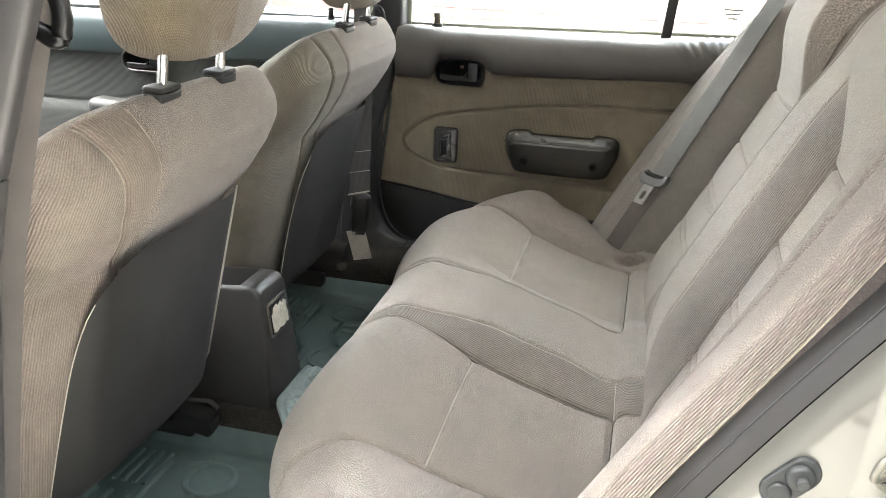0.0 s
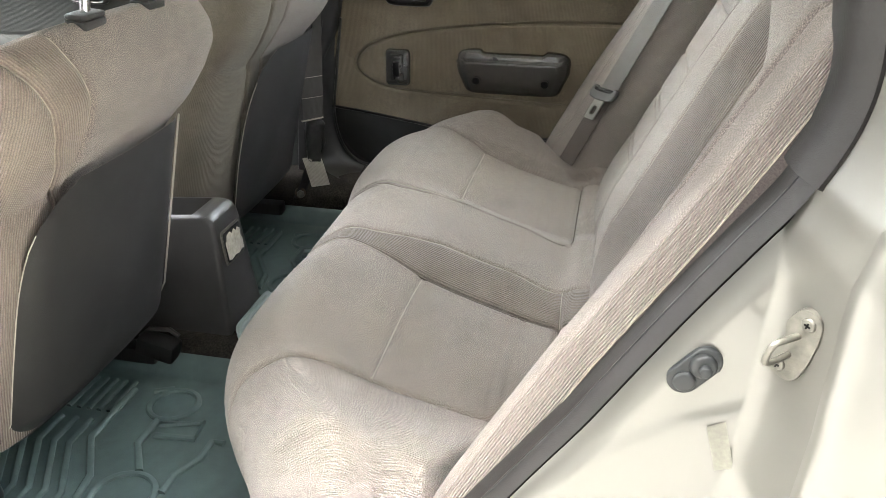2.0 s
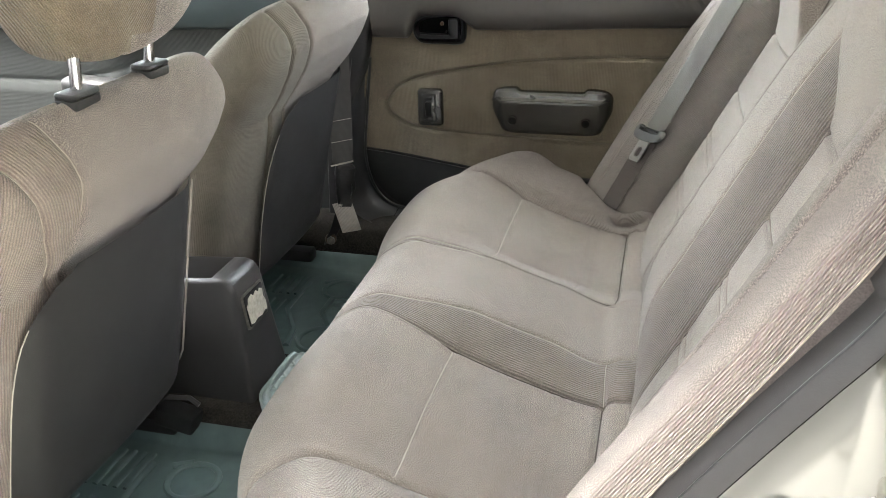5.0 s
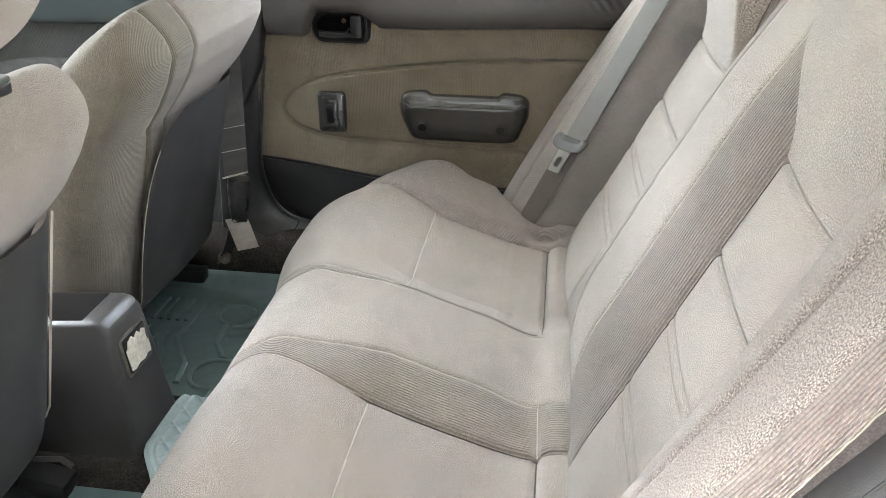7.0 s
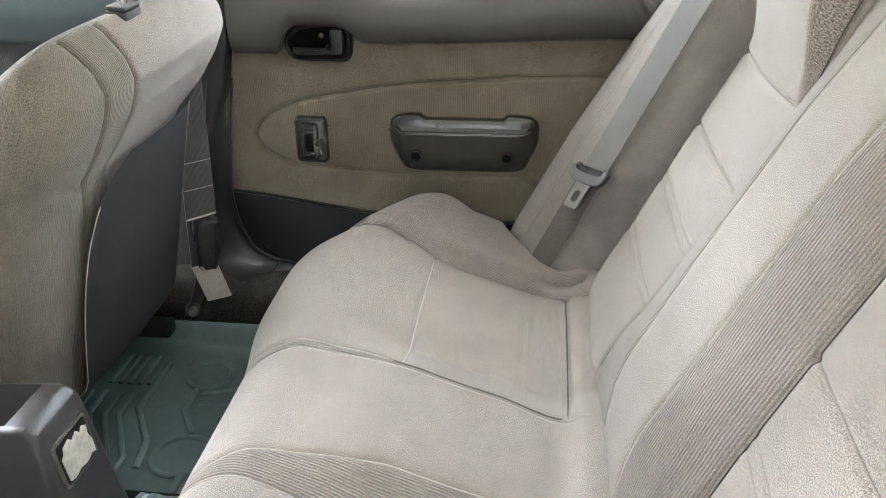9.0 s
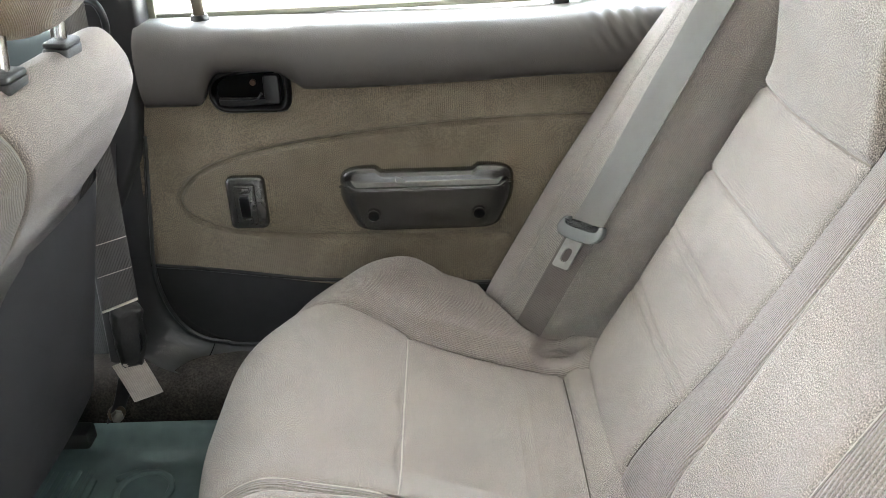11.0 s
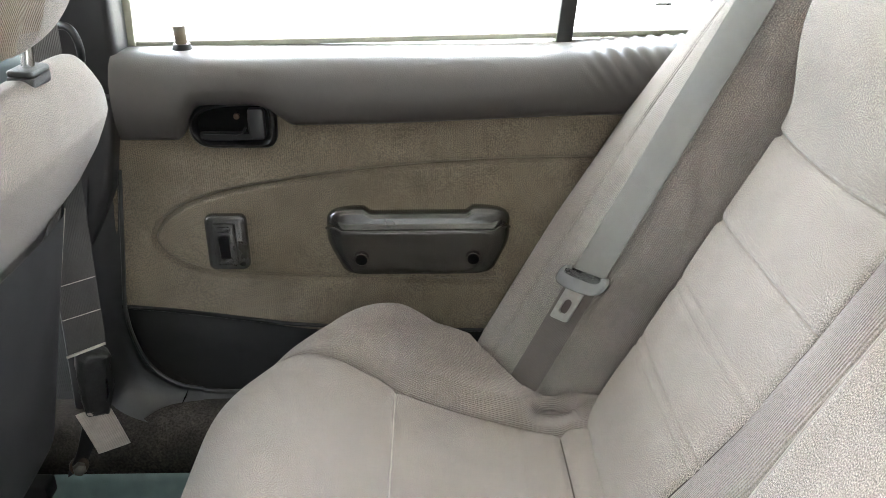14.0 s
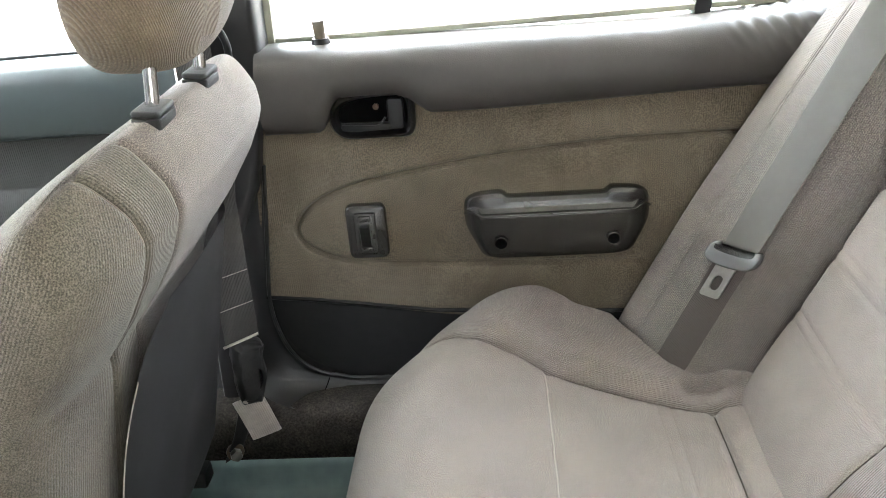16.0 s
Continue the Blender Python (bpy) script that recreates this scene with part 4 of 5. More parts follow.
# window frame and glass of the far door
win = thing("window_rear_door", (0.25, 0.70, 0.92), "rear door window with a fixed quarter glass", "window", kind="structure")
for poly, nm in (([(-0.068, 0.90), (-0.046, 0.90), (-0.030, 1.36), (-0.052, 1.36)], "front_post"), ([(0.515, 0.90), (0.537, 0.90), (0.575, 1.36), (0.555, 1.36)], "divider_post"), ([(0.702, 0.90), (0.73, 0.90), (0.85, 1.36), (0.82, 1.36)], "rear_post"), ([(-0.06, 1.34), (0.85, 1.34), (0.85, 1.40), (-0.06, 1.40)], "top_rail")):
    part(nm, prism(poly, "y", 0.690, 0.725, 0.003), PALESEAL if nm == "front_post" else DARKTRIM, win, "pale window channel" if nm == "front_post" else "black window post")
part("sill_seal", prism([(-0.06, 0.914), (0.72, 0.928), (0.72, 0.936), (-0.06, 0.922)], "y", 0.694, 0.716, 0.002), PALESEAL, win, "pale rubber sill seal")
for poly, nm in (([(-0.046, 0.90), (0.516, 0.90), (0.556, 1.35), (-0.032, 1.35)], "pane"), ([(0.536, 0.90), (0.703, 0.90), (0.822, 1.35), (0.574, 1.35)], "pane")):
    ob = part(nm, prism(poly, "y", 0.705, 0.709), GLASS, win, "clear glass pane")
    ob.visible_shadow = False

for k, w in enumerate((0.040, 0.034, 0.022)):
    part("glass_mark", block((0.66, 0.7035, 0.985 - 0.009 * k), (w, 0.0006, 0.003)), DARKTRIM, win)

# ---------- far front door ----------
fdoor = thing("front_car_door", (-0.6, 0.70, 0.4), "closed front car door with dark vinyl and grey cloth", "car door")
fx = np.linspace(-1.25, -0.175, 120)
prof = curve([(0.668, 0.80), (0.652, 0.806), (0.645, 0.83), (0.643, 0.86), (0.647, 0.89), (0.665, 0.905), (0.71, 0.908)], 8)
P = np.zeros((len(fx), len(prof), 3))
P[..., 0], P[..., 1], P[..., 2] = fx[:, None], prof[:, 0][None], prof[:, 1][None] + 0.012 * ss(-0.9, -0.2, fx)[:, None]
part("upper_pad", grid_mesh(P, np.stack([P[..., 0], arc(P, 1)], -1)), TEAL, fdoor, "dark padded vinyl sill", 180)
xs, zs = np.meshgrid(np.linspace(-1.25, -0.175, 160), np.linspace(0.36, 0.82, 90), indexing="ij")
crease = 0.735 - 0.06 * ss(-0.55, -0.95, xs)
Y = 0.664 + 0.005 * dip(zs - crease, 0.004) - 0.012 * ss(0.01, -0.03, zs - crease)
part("cloth_panel", grid_mesh(np.stack([xs, Y, zs], -1), np.stack([xs, zs], -1)), mat("front_door_cloth", (0.026, 0.028, 0.026), 0.95, var=0.1, scale=40, bump=0.4, ribs=0.0032, ribdark=0.2), fdoor, "grey cloth door panel", 180)
inside_handle(-0.785, 0.765, 0.650, fdoor)
part("armrest", block((-0.66, 0.625, 0.66), (0.42, 0.07, 0.05), 0.02, (0, 4, 0), 4), CARPETBLACK, fdoor, "grey moulded armrest")
part("lower_panel", prism([(-1.25, 0.30), (-0.175, 0.30), (-0.175, 0.40), (-1.25, 0.40)], "y", 0.655, 0.69, 0.004), BLACK, fdoor, "black plastic lower panel")
kn = part("lock_button", cylinder((-0.239, 0.68, 0.915), (-0.239, 0.68, 0.945), 0.0075, 16, 0.0065, 0.001), BLACK, fdoor, "black lock button")
part("collar", cylinder((-0.239, 0.68, 0.911), (-0.239, 0.68, 0.921), 0.013, 18, 0.010), BLACK, kn)
fwin = thing("window_front_door", (-0.6, 0.70, 0.92), "front door window", "window", kind="structure")
part("sill_seal", prism([(-1.25, 0.902), (-0.17, 0.914), (-0.17, 0.924), (-1.25, 0.912)], "y", 0.70, 0.72, 0.002), DARKTRIM, fwin)
part("rear_post", prism([(-0.185, 0.90), (-0.165, 0.90), (-0.15, 1.36), (-0.175, 1.36)], "y", 0.695, 0.725, 0.003), DARKTRIM, fwin)
part("front_post", prism([(-1.30, 0.88), (-1.22, 0.88), (-0.78, 1.38), (-0.84, 1.38)], "y", 0.69, 0.73, 0.006), DARKTRIM, fwin)
ob = part("pane", prism([(-1.22, 0.89), (-0.18, 0.90), (-0.165, 1.36), (-0.80, 1.36)], "y", 0.707, 0.711), GLASS, fwin, "clear glass pane")
ob.visible_shadow = False

# ---------- far B pillar and its belt ----------
pil = thing("door_pillar", (-0.12, 0.66, 0.30), "dark plastic pillar between the far doors", "pillar", kind="structure")
part("upper_trim", prism([(-0.175, 0.86), (-0.055, 0.86), (-0.045, 1.40), (-0.15, 1.40)], "y", 0.640, 0.70, 0.012, 3), DARKTRIM, pil, "upper pillar trim")
part("lower_trim", prism([(-0.205, 0.30), (-0.160, 0.40), (-0.155, 0.50), (-0.140, 0.62), (-0.082, 0.74), (-0.058, 0.865), (-0.175, 0.865)], "y", 0.615, 0.70, 0.012, 3), DARKTRIM, pil, "lower pillar trim")
sill = thing("door_sill", (0.2, 0.62, 0.30), "dark sill under the far rear door", "sill", kind="structure")


def scuff_trim():
    """Concave moulding that sweeps from the pillar down into the sill."""
    rim = curve([(-0.076, 0.643, 0.76), (-0.094, 0.643, 0.62), (-0.103, 0.643, 0.54), (-0.095, 0.643, 0.481), (-0.076, 0.643, 0.440), (-0.047, 0.643, 0.415), (-0.011, 0.643, 0.405), (0.05, 0.643, 0.399), (0.45, 0.643, 0.395)], 10)
    foot = curve([(-0.110, 0.614, 0.76), (-0.138, 0.606, 0.62), (-0.148, 0.602, 0.54), (-0.146, 0.596, 0.47), (-0.130, 0.590, 0.415), (-0.085, 0.586, 0.385), (-0.02, 0.584, 0.376), (0.05, 0.582, 0.372), (0.45, 0.58, 0.37)], 10)
    u = np.linspace(0, 1, 24)[None, :, None]
    P = rim[:, None] * (1 - u) + foot[:, None] * u
    P[..., 1] += 0.014 * np.sin(np.pi * u[..., 0]) - 0.004 * dip(u[..., 0], 0.06)
    P[..., 2] -= 0.006 * np.sin(np.pi * u[..., 0])
    trim = part("scuff_trim", grid_mesh(P, np.stack([arc(P, 0), arc(P, 1)], -1)), SCUFF, sill, "worn dark plastic scuff trim", 180)
    part("trim_lip", sweep([tuple(p + np.array([0, -0.002, 0])) for p in rim], 0.003, 8), SCUFF, trim)
    k = 56
    part("trim_joint", sweep([tuple(p + np.array([0, -0.0004, 0.0002])) for p in P[k, 3:]], 0.0009, 6), HOLE, trim, "dark joint in the trim")


scuff_trim()
part("sill_carpet", prism([(0.556, 0.27), (0.556, 0.335), (0.566, 0.368), (0.590, 0.386), (0.64, 0.388), (0.64, 0.27)], "x", -0.40, 0.50, 0.008, 3), CARPET, sill, "shaggy brown carpet up the sill")

# ---------- belts ----------
def far_rear_belt():
    belt = thing("rear_seat_belt", (0.6, 0.53, 0.6), "grey rear seat belt lying over the side bolster", "seat belt")
    zs = np.linspace(0.465, 1.03, 44)
    q = np.interp(zs, [0.46, 0.52, 0.70, 1.03], [0.32, 0.32, 0.325, 0.33])
    pts = [bolster_point(a, z) + np.array([-0.006, -0.002, 0.002]) for a, z in zip(q, zs)]
    sides = []
    for a, z in zip(q, zs):
        v = bolster_point(a + 0.07, z) - bolster_point(a - 0.05, z)
        sides.append(v)
    part("webbing", ribbon(pts[14:], sides[14:], 0.047), WEB, belt, "grey woven webbing", 60)
    part("lower_webbing", ribbon(pts[:15], sides[:15], 0.046), WEBLOW, belt, "brownish worn webbing below the latch", 60)
    s = Vector(sides[14]).normalized()
    t = (Vector(pts[17]) - Vector(pts[11])).normalized()
    nrm = s.cross(t).normalized()
    if nrm.x > 0:
        nrm = -nrm
    p = Vector(pts[14]) + nrm * 0.009
    m = Matrix.Identity(4)
    for r in range(3):
        m[r][0], m[r][1], m[r][2], m[r][3] = s[r], t[r], nrm[r], p[r]
    # head: a bar with two raised ends beside the webbing
    head = [tuple(q) for q in curve([(-0.028, 0.021), (-0.034, 0.020), (-0.038, 0.010), (-0.037, -0.002), (-0.030, -0.011), (-0.012, -0.015), (0.012, -0.015), (0.030, -0.011), (0.037, -0.002),
                                     (0.038, 0.010), (0.034, 0.020), (0.028, 0.021), (0.0250, 0.016), (0.022, 0.012), (0.0, 0.011), (-0.022, 0.012), (-0.0250, 0.016)], 3, True)]
    bm = prism([(p * 0.92, q * 0.85) for p, q in head], "z", -0.008, 0.006, 0.0035, 3)
    bmesh.ops.transform(bm, matrix=m, verts=bm.verts)
    tg = part("buckle_tongue", bm, BUCKLE, belt, "pale grey plastic latch head with curled ends")
    bm = bmesh.new()
    out = [(x, z - 0.034) for x, z in rounded(-0.0135, -0.024, 0.0135, 0.024, 0.004, 4)]
    inn = [(x, z - 0.037) for x, z in rounded(-0.0062, -0.011, 0.0062, 0.011, 0.006, 4)]
    A, B = [[[bm.verts.new((x, z, h)) for x, z in ps] for h in (-0.0022, 0.0012)] for ps in (out, inn)]
    k = len(out)
    for i in range(k):
        j = (i + 1) % k
        bm.faces.new((A[0][i], A[0][j], B[0][j], B[0][i]))
        bm.faces.new((A[1][i], A[1][j], B[1][j], B[1][i]))
        bm.faces.new((A[0][i], A[0][j], A[1][j], A[1][i]))
        bm.faces.new((B[0][i], B[0][j], B[1][j], B[1][i]))
    bmesh.ops.transform(bm, matrix=m, verts=bm.verts)
    part("latch_plate", bm, PLATED, tg, "bright steel latch plate with an eye")


far_rear_belt()


def front_belt(far):
    if far:
        belt = thing("front_seat_belt", (-0.12, 0.52, 0.38), "grey front seat belt hanging beside the far pillar", "seat belt", "front belts")
        web = mat("dark_webbing", (0.045, 0.042, 0.039), 0.8, var=0.1, bump=0.4, ribs=0.002, ribdark=0.1, stain=0.2)
        line = curve([(-0.128, 0.600, 1.05), (-0.124, 0.585, 0.92), (-0.118, 0.552, 0.74), (-0.112, 0.520, 0.553)], 8)
        part("webbing", ribbon(line, [(0.82, 0.55, 0.06)] * 25, 0.048), web, belt, "dark woven webbing", 60)
        for zf in (0.60, 0.645):
            part("stitch_line", sweep([(-0.1325 - (zf - 0.553) * 0.03, 0.506 + (zf - 0.553) * 0.17, zf - 0.0015), (-0.0925 - (zf - 0.553) * 0.03, 0.532 + (zf - 0.553) * 0.17, zf + 0.0015)], 0.0007, 6), THREAD, belt)
        part("webbing_loop", sweep([(-0.134, 0.503, 0.549), (-0.092, 0.531, 0.554)], 0.0020, 8), PIPE, belt, "pale stitched end of the webbing")
        cover = block((-0.112, 0.520, 0.498), (0.043, 0.026, 0.098), 0.009, (0, 6, 34), 3)
        bmesh.ops.subdivide_edges(cover, edges=cover.edges[:], cuts=5)
        for v in cover.verts:
            k = noise.noise(v.co * 70) * 0.012
            v.co += Vector((k, -k, noise.noise(v.co * 45) * 0.005))
            if v.co.z < 0.49:
                s = 1 - (0.49 - v.co.z) * 10
                v.co.x = -0.112 + (v.co.x + 0.112) * s
        part("anchor_cover", cover, CRUMPLED, belt, "crumpled black anchor cover", 70)
        part("tag", ribbon(curve([(-0.118, 0.508, 0.462), (-0.112, 0.514, 0.43), (-0.104, 0.520, 0.388)], 6), [(0.8, 0.5, 0.02)] * 13, 0.044, 0.003), TAGMAT, belt, "pale grey webbing tag")
        part("anchor_plate", cylinder((-0.151, 0.503, 0.373), (-0.148, 0.498, 0.374), 0.013, 18, None, 0.001), RUSTY, belt, "brown rusty anchor plate")
        part("anchor_bolt", cylinder((-0.150, 0.500, 0.372), (-0.143, 0.488, 0.374), 0.009, 6, None, 0.002), STEEL, belt, "rusty anchor bolt")
        part("anchor_strap", ribbon(curve([(-0.122, 0.512, 0.445), (-0.135, 0.508, 0.405), (-0.148, 0.503, 0.378), (-0.152, 0.501, 0.366)], 5), [(0.7, 0.6, 0.3)] * 16, 0.032, 0.003), DARKTRIM, belt, "dark steel anchor strap")
        part("guide_ring", sweep([tuple(p) for p in curve([(-0.125, 0.625, 0.953), (-0.097, 0.612, 0.956), (-0.086, 0.609, 0.935), (-0.091, 0.612, 0.909), (-0.118, 0.622, 0.906), (-0.134, 0.628, 0.93)], 6, True)], 0.005, 10, 1.0, True), BLACK, belt, "black belt guide ring")
        return
    belt = thing("front_seat_belt", (-0.05, -0.57, 0.45), "grey front seat belt hanging beside the open doorway", "seat belt", "front belts")
    top = np.array([(0.007, -0.612, 1.06), (-0.032, -0.612, 0.94), (-0.070, -0.612, 0.80), (-0.110, -0.612, 0.60), (-0.142, -0.612, 0.42)])
    part("webbing", ribbon(curve(top, 8), [(0.80, 0.60, 0.0)] * 33, 0.050), mat("brown_grey_webbing", (0.062, 0.054, 0.048), 0.8, var=0.06, scale=60, bump=0.5, fine=1500, stain=0.2), belt, "grey woven webbing", 60)
    part("guide_ring", sweep([tuple(p) for p in curve([(-0.028, -0.612, 1.066), (0.014, -0.602, 1.072), (0.026, -0.597, 1.050), (0.022, -0.597, 1.022), (0.006, -0.602, 1.030), (-0.006, -0.612, 1.046)], 6, True)], 0.0085, 10, 1.0, True), BLACK, belt, "black belt guide ring")


front_belt(True)
front_belt(False)

# ---------- near side: pillar, door opening, painted jamb ----------
npil = thing("door_pillar", (-0.05, -0.63, 0.30), "dark plastic pillar beside the open doorway", "pillar", kind="structure")
part("pillar_trim_upper", prism([(-0.030, 0.913), (-0.006, 0.913), (0.057, 1.074), (0.16, 1.34), (0.10, 1.38), (0.02, 1.10)], "y", -0.662, -0.642, 0.006, 3), GREY, npil, "grey upper pillar trim")
part("pillar_trim_lower", prism([(-0.17, 0.32), (-0.125, 0.32), (-0.075, 0.56), (-0.032, 0.825), (-0.008, 0.910), (-0.030, 0.910), (-0.055, 0.825), (-0.10, 0.56)], "y", -0.662, -0.640, 0.006, 3), GREY, npil, "grey lower pillar trim")
part("pillar_core", prism([(-0.30, 0.22), (-0.150, 0.22), (-0.10, 0.55), (-0.058, 0.82), (-0.034, 0.91), (0.015, 1.09), (0.10, 1.38), (0.0, 1.40), (-0.16, 0.95)], "y", -0.70, -0.640, 0.006, 2), DARKTRIM, npil, "dark pillar")
part("weatherstrip", sweep([tuple(p) for p in curve([(-0.165, -0.675, 0.30), (-0.115, -0.675, 0.55), (-0.072, -0.675, 0.80), (-0.046, -0.675, 0.90), (0.004, -0.675, 1.06), (0.10, -0.675, 1.36)], 8)], 0.009, 10), BLACK, npil, "black rubber weatherstrip")

jamb = thing("door_jamb", (0.65, -0.64, 0.45), "champagne painted metal jamb of the open rear doorway", "door jamb", kind="structure")
LINE = curve([(0.412, 0.44), (0.465, 0.52), (0.519, 0.602), (0.558, 0.660), (0.598, 0.726), (0.634, 0.784), (0.668, 0.836), (0.701, 0.887), (0.723, 0.94), (0.728, 0.99), (0.716, 1.05), (0.685, 1.11), (0.60, 1.20), (0.45, 1.30), (0.3, 1.36)], 12)


def jamb_panel():
    """The pressed panel, with a ridge under the switch and a slope out to the body side; gives its places."""
    m = 110
    k = len(LINE)
    T = np.gradient(LINE, axis=0)
    T /= np.linalg.norm(T, axis=1, keepdims=True)
    Nn = np.stack([T[:, 1], -T[:, 0]], -1)
    w = np.linspace(0, 1, m)
    G = np.zeros((k, m, 3))
    width = np.interp(LINE[:, 1], [0.44, 0.60, 0.70, 0.78, 0.825, 0.87, 0.90, 1.34], [0.23, 0.20, 0.160, 0.112, 0.080, 0.046, 0.034, 0.03])
    ridge = curve([(0.40, 0.45), (0.455, 0.515), (0.517, 0.583), (0.573, 0.640), (0.625, 0.679), (0.659, 0.697), (0.688, 0.710), (0.706, 0.729), (0.715, 0.747), (0.722, 0.777), (0.727, 0.80), (0.733, 0.853), (0.745, 0.92), (0.76, 1.0)], 6)
    for i in range(k):
        d = w * width[i]
        e = width[i] - d
        G[i, :, 0] = LINE[i, 0] + Nn[i, 0] * d
        G[i, :, 2] = LINE[i, 1] + Nn[i, 1] * d
        best, under = np.full(m, 9.0), np.zeros(m)
        for p, q in zip(ridge[:-1], ridge[1:]):
            v = q - p
            rx, rz = G[i, :, 0] - p[0], G[i, :, 2] - p[1]
            t = np.clip((rx * v[0] + rz * v[1]) / (v @ v), 0, 1)
            dist = np.hypot(rx - t * v[0], rz - t * v[1])
            side = np.sign(rx * v[1] - rz * v[0])
            under = np.where(dist < best, dist * side, under)
            best = np.minimum(dist, best)
        G[i, :, 1] = -0.612 - 0.010 * ss(0.0, 0.03, d) - 0.0025 * ss(-0.004, 0.016, under) - 0.050 * np.clip(1 - e / 0.045, 0, 1) ** 1.3 - 0.022 * ss(0.05, 0.20, under) ** 1.3
    part("jamb_panel", grid_mesh(G, np.stack([arc(G, 1), arc(G, 0)], -1)), PAINT, jamb, "glossy champagne paint", 180)
    out = G[:, -1]
    O = np.stack([out, out + np.array([0.004, -0.012, 0]), out + np.array([0.02, -0.020, -0.002]), out + np.array([0.40, -0.024, -0.01])], 1)
    part("outer_panel", grid_mesh(O, np.stack([arc(O, 1), arc(O, 0)], -1)), PAINT, jamb, "", 180)
    # flat grey welt along the opening
    W = np.array([[(p[0] + Nn[i, 0] * o, y, p[1] + Nn[i, 1] * o) for o, y in ((-0.014, -0.575), (-0.0138, -0.600), (-0.011, -0.608), (-0.006, -0.616), (0.001, -0.621), (0.003, -0.612))] for i, p in enumerate(LINE) if p[1] < 0.905])
    part("welt", grid_mesh(W, np.stack([arc(W, 1), arc(W, 0)], -1)), WELT, jamb, "dark grey plastic welt along the opening", 40)
    for name, off, y, r, m_, lab in (("welt_gap", 0.0042, -0.6135, 0.0016, HOLE, "dark gap between welt and paint"), ("welt_bead", -0.0105, -0.6082, 0.0011, BLACK, "fine raised bead along the welt")):
        part(name, sweep([(p[0] + Nn[i, 0] * off, y, p[1] + Nn[i, 1] * off) for i, p in enumerate(LINE) if p[1] < 0.900], r, 8), m_, jamb, lab)
    W = np.array([[(p[0] + Nn[i, 0] * o, y, p[1] + Nn[i, 1] * o) for o, y in ((-0.020, -0.560), (-0.021, -0.600), (-0.014, -0.618), (0.000, -0.626), (0.008, -0.622), (0.010, -0.605))] for i, p in enumerate(LINE) if p[1] > 0.893])
    part("pillar_welt", grid_mesh(W, np.stack([arc(W, 1), arc(W, 0)], -1)), WELT, jamb, "dark grey upper pillar trim", 40)

    return G


JAMB = jamb_panel()
ST = Matrix.Translation((0.7085, -0.6475, 0.780)) @ Matrix.Rotation(radians(-42), 4, "Z") @ Matrix.Rotation(radians(90), 4, "X") @ Matrix.Rotation(radians(-14), 4, "Z") @ Matrix.Scale(0.86, 4)


def placed(bm):
    bmesh.ops.transform(bm, matrix=ST, verts=bm.verts)
    return bm


plate_line = [(-0.010, -0.036), (0.010, -0.034), (0.017, -0.020), (0.018, 0.010), (0.014, 0.032), (0.004, 0.039), (-0.008, 0.036), (-0.015, 0.018), (-0.011, 0.004), (-0.015, -0.008), (-0.017, -0.026)]
st = part("striker", placed(prism([tuple(p) for p in curve(plate_line, 4, True)], "z", -0.004, 0.004, 0.0012)), STEEL, jamb, "worn steel door striker")
part("striker_loop", placed(sweep([tuple(p) for p in curve([(0.0, 0.011, 0.0), (-0.001, 0.013, 0.018), (-0.003, 0.013, 0.031), (-0.004, 0.008, 0.036), (-0.004, -0.006, 0.036), (-0.003, -0.011, 0.031), (-0.001, -0.011, 0.018), (0.0, -0.010, 0.0)], 5)], 0.0031, 10)), STEEL, st, "steel striker loop")
for sx, sy in ((0.003, 0.027), (-0.004, -0.025)):
    part("striker_screw", placed(cylinder((sx, sy, 0.003), (sx, sy, 0.0065), 0.0072, 16, 0.006, 0.001)), STEEL, st)
    for a, b in (((0.0058, 0.0013, 0.0012), 0), ((0.0013, 0.0058, 0.0012), 0)):
        part("screw_slot", placed(block((sx, sy, 0.0066), a)), HOLE, st)
PLUG = mat("blue_grey_rubber", (0.010, 0.0112, 0.0118), 0.6, spec=0.35, var=0.06, bump=0.1)
PG = Matrix.Translation((0.643, -0.623, 0.7325)) @ Matrix.Rotation(radians(90), 4, "X") @ Matrix.Rotation(radians(50), 4, "Z") @ Matrix.Scale(0.92, 4)


def plugged(bm):
    bmesh.ops.transform(bm, matrix=PG, verts=bm.verts)
    return bm


pg = part("rubber_plug", plugged(prism(rounded(-0.0275, -0.0145, 0.0275, 0.0145, 0.0143, 8), "z", -0.002, 0.005, 0.002, 3)), PLUG, jamb, "blue grey rubber switch plug")
part("plug_dome", plugged(cylinder((-0.013, -0.001, 0.004), (-0.013, -0.001, 0.009), 0.0105, 24, 0.0095, 0.002)), PLUG, pg)
part("plug_dome", plugged(cylinder((0.010, 0.0, 0.004), (0.010, 0.0, 0.011), 0.0125, 24, 0.011, 0.002)), PLUG, pg)
part("plug_button", plugged(cylinder((0.010, -0.002, 0.010), (0.010, -0.002, 0.016), 0.006, 18, 0.0052, 0.001)), PLUG, pg)
su, sv = np.meshgrid(np.linspace(0, 1, 8), np.linspace(0, 1, 16), indexing="ij")
SX, SZ = 0.660 + 0.0145 * su + 0.0125 * sv, 0.679 + 0.007 * su - 0.045 * sv
SY = np.array([[JAMB[..., 1].ravel()[np.argmin((JAMB[..., 0] - x) ** 2 + (JAMB[..., 2] - z) ** 2)] for x, z in zip(rx, rz)] for rx, rz in zip(SX, SZ)])
dx, dz = (SX - 0.66).ravel(), (SZ - 0.66).ravel()
fit_a = np.stack([dx, dz, dx * dx, dz * dz, dx * dz, np.ones(SX.size)], 1)
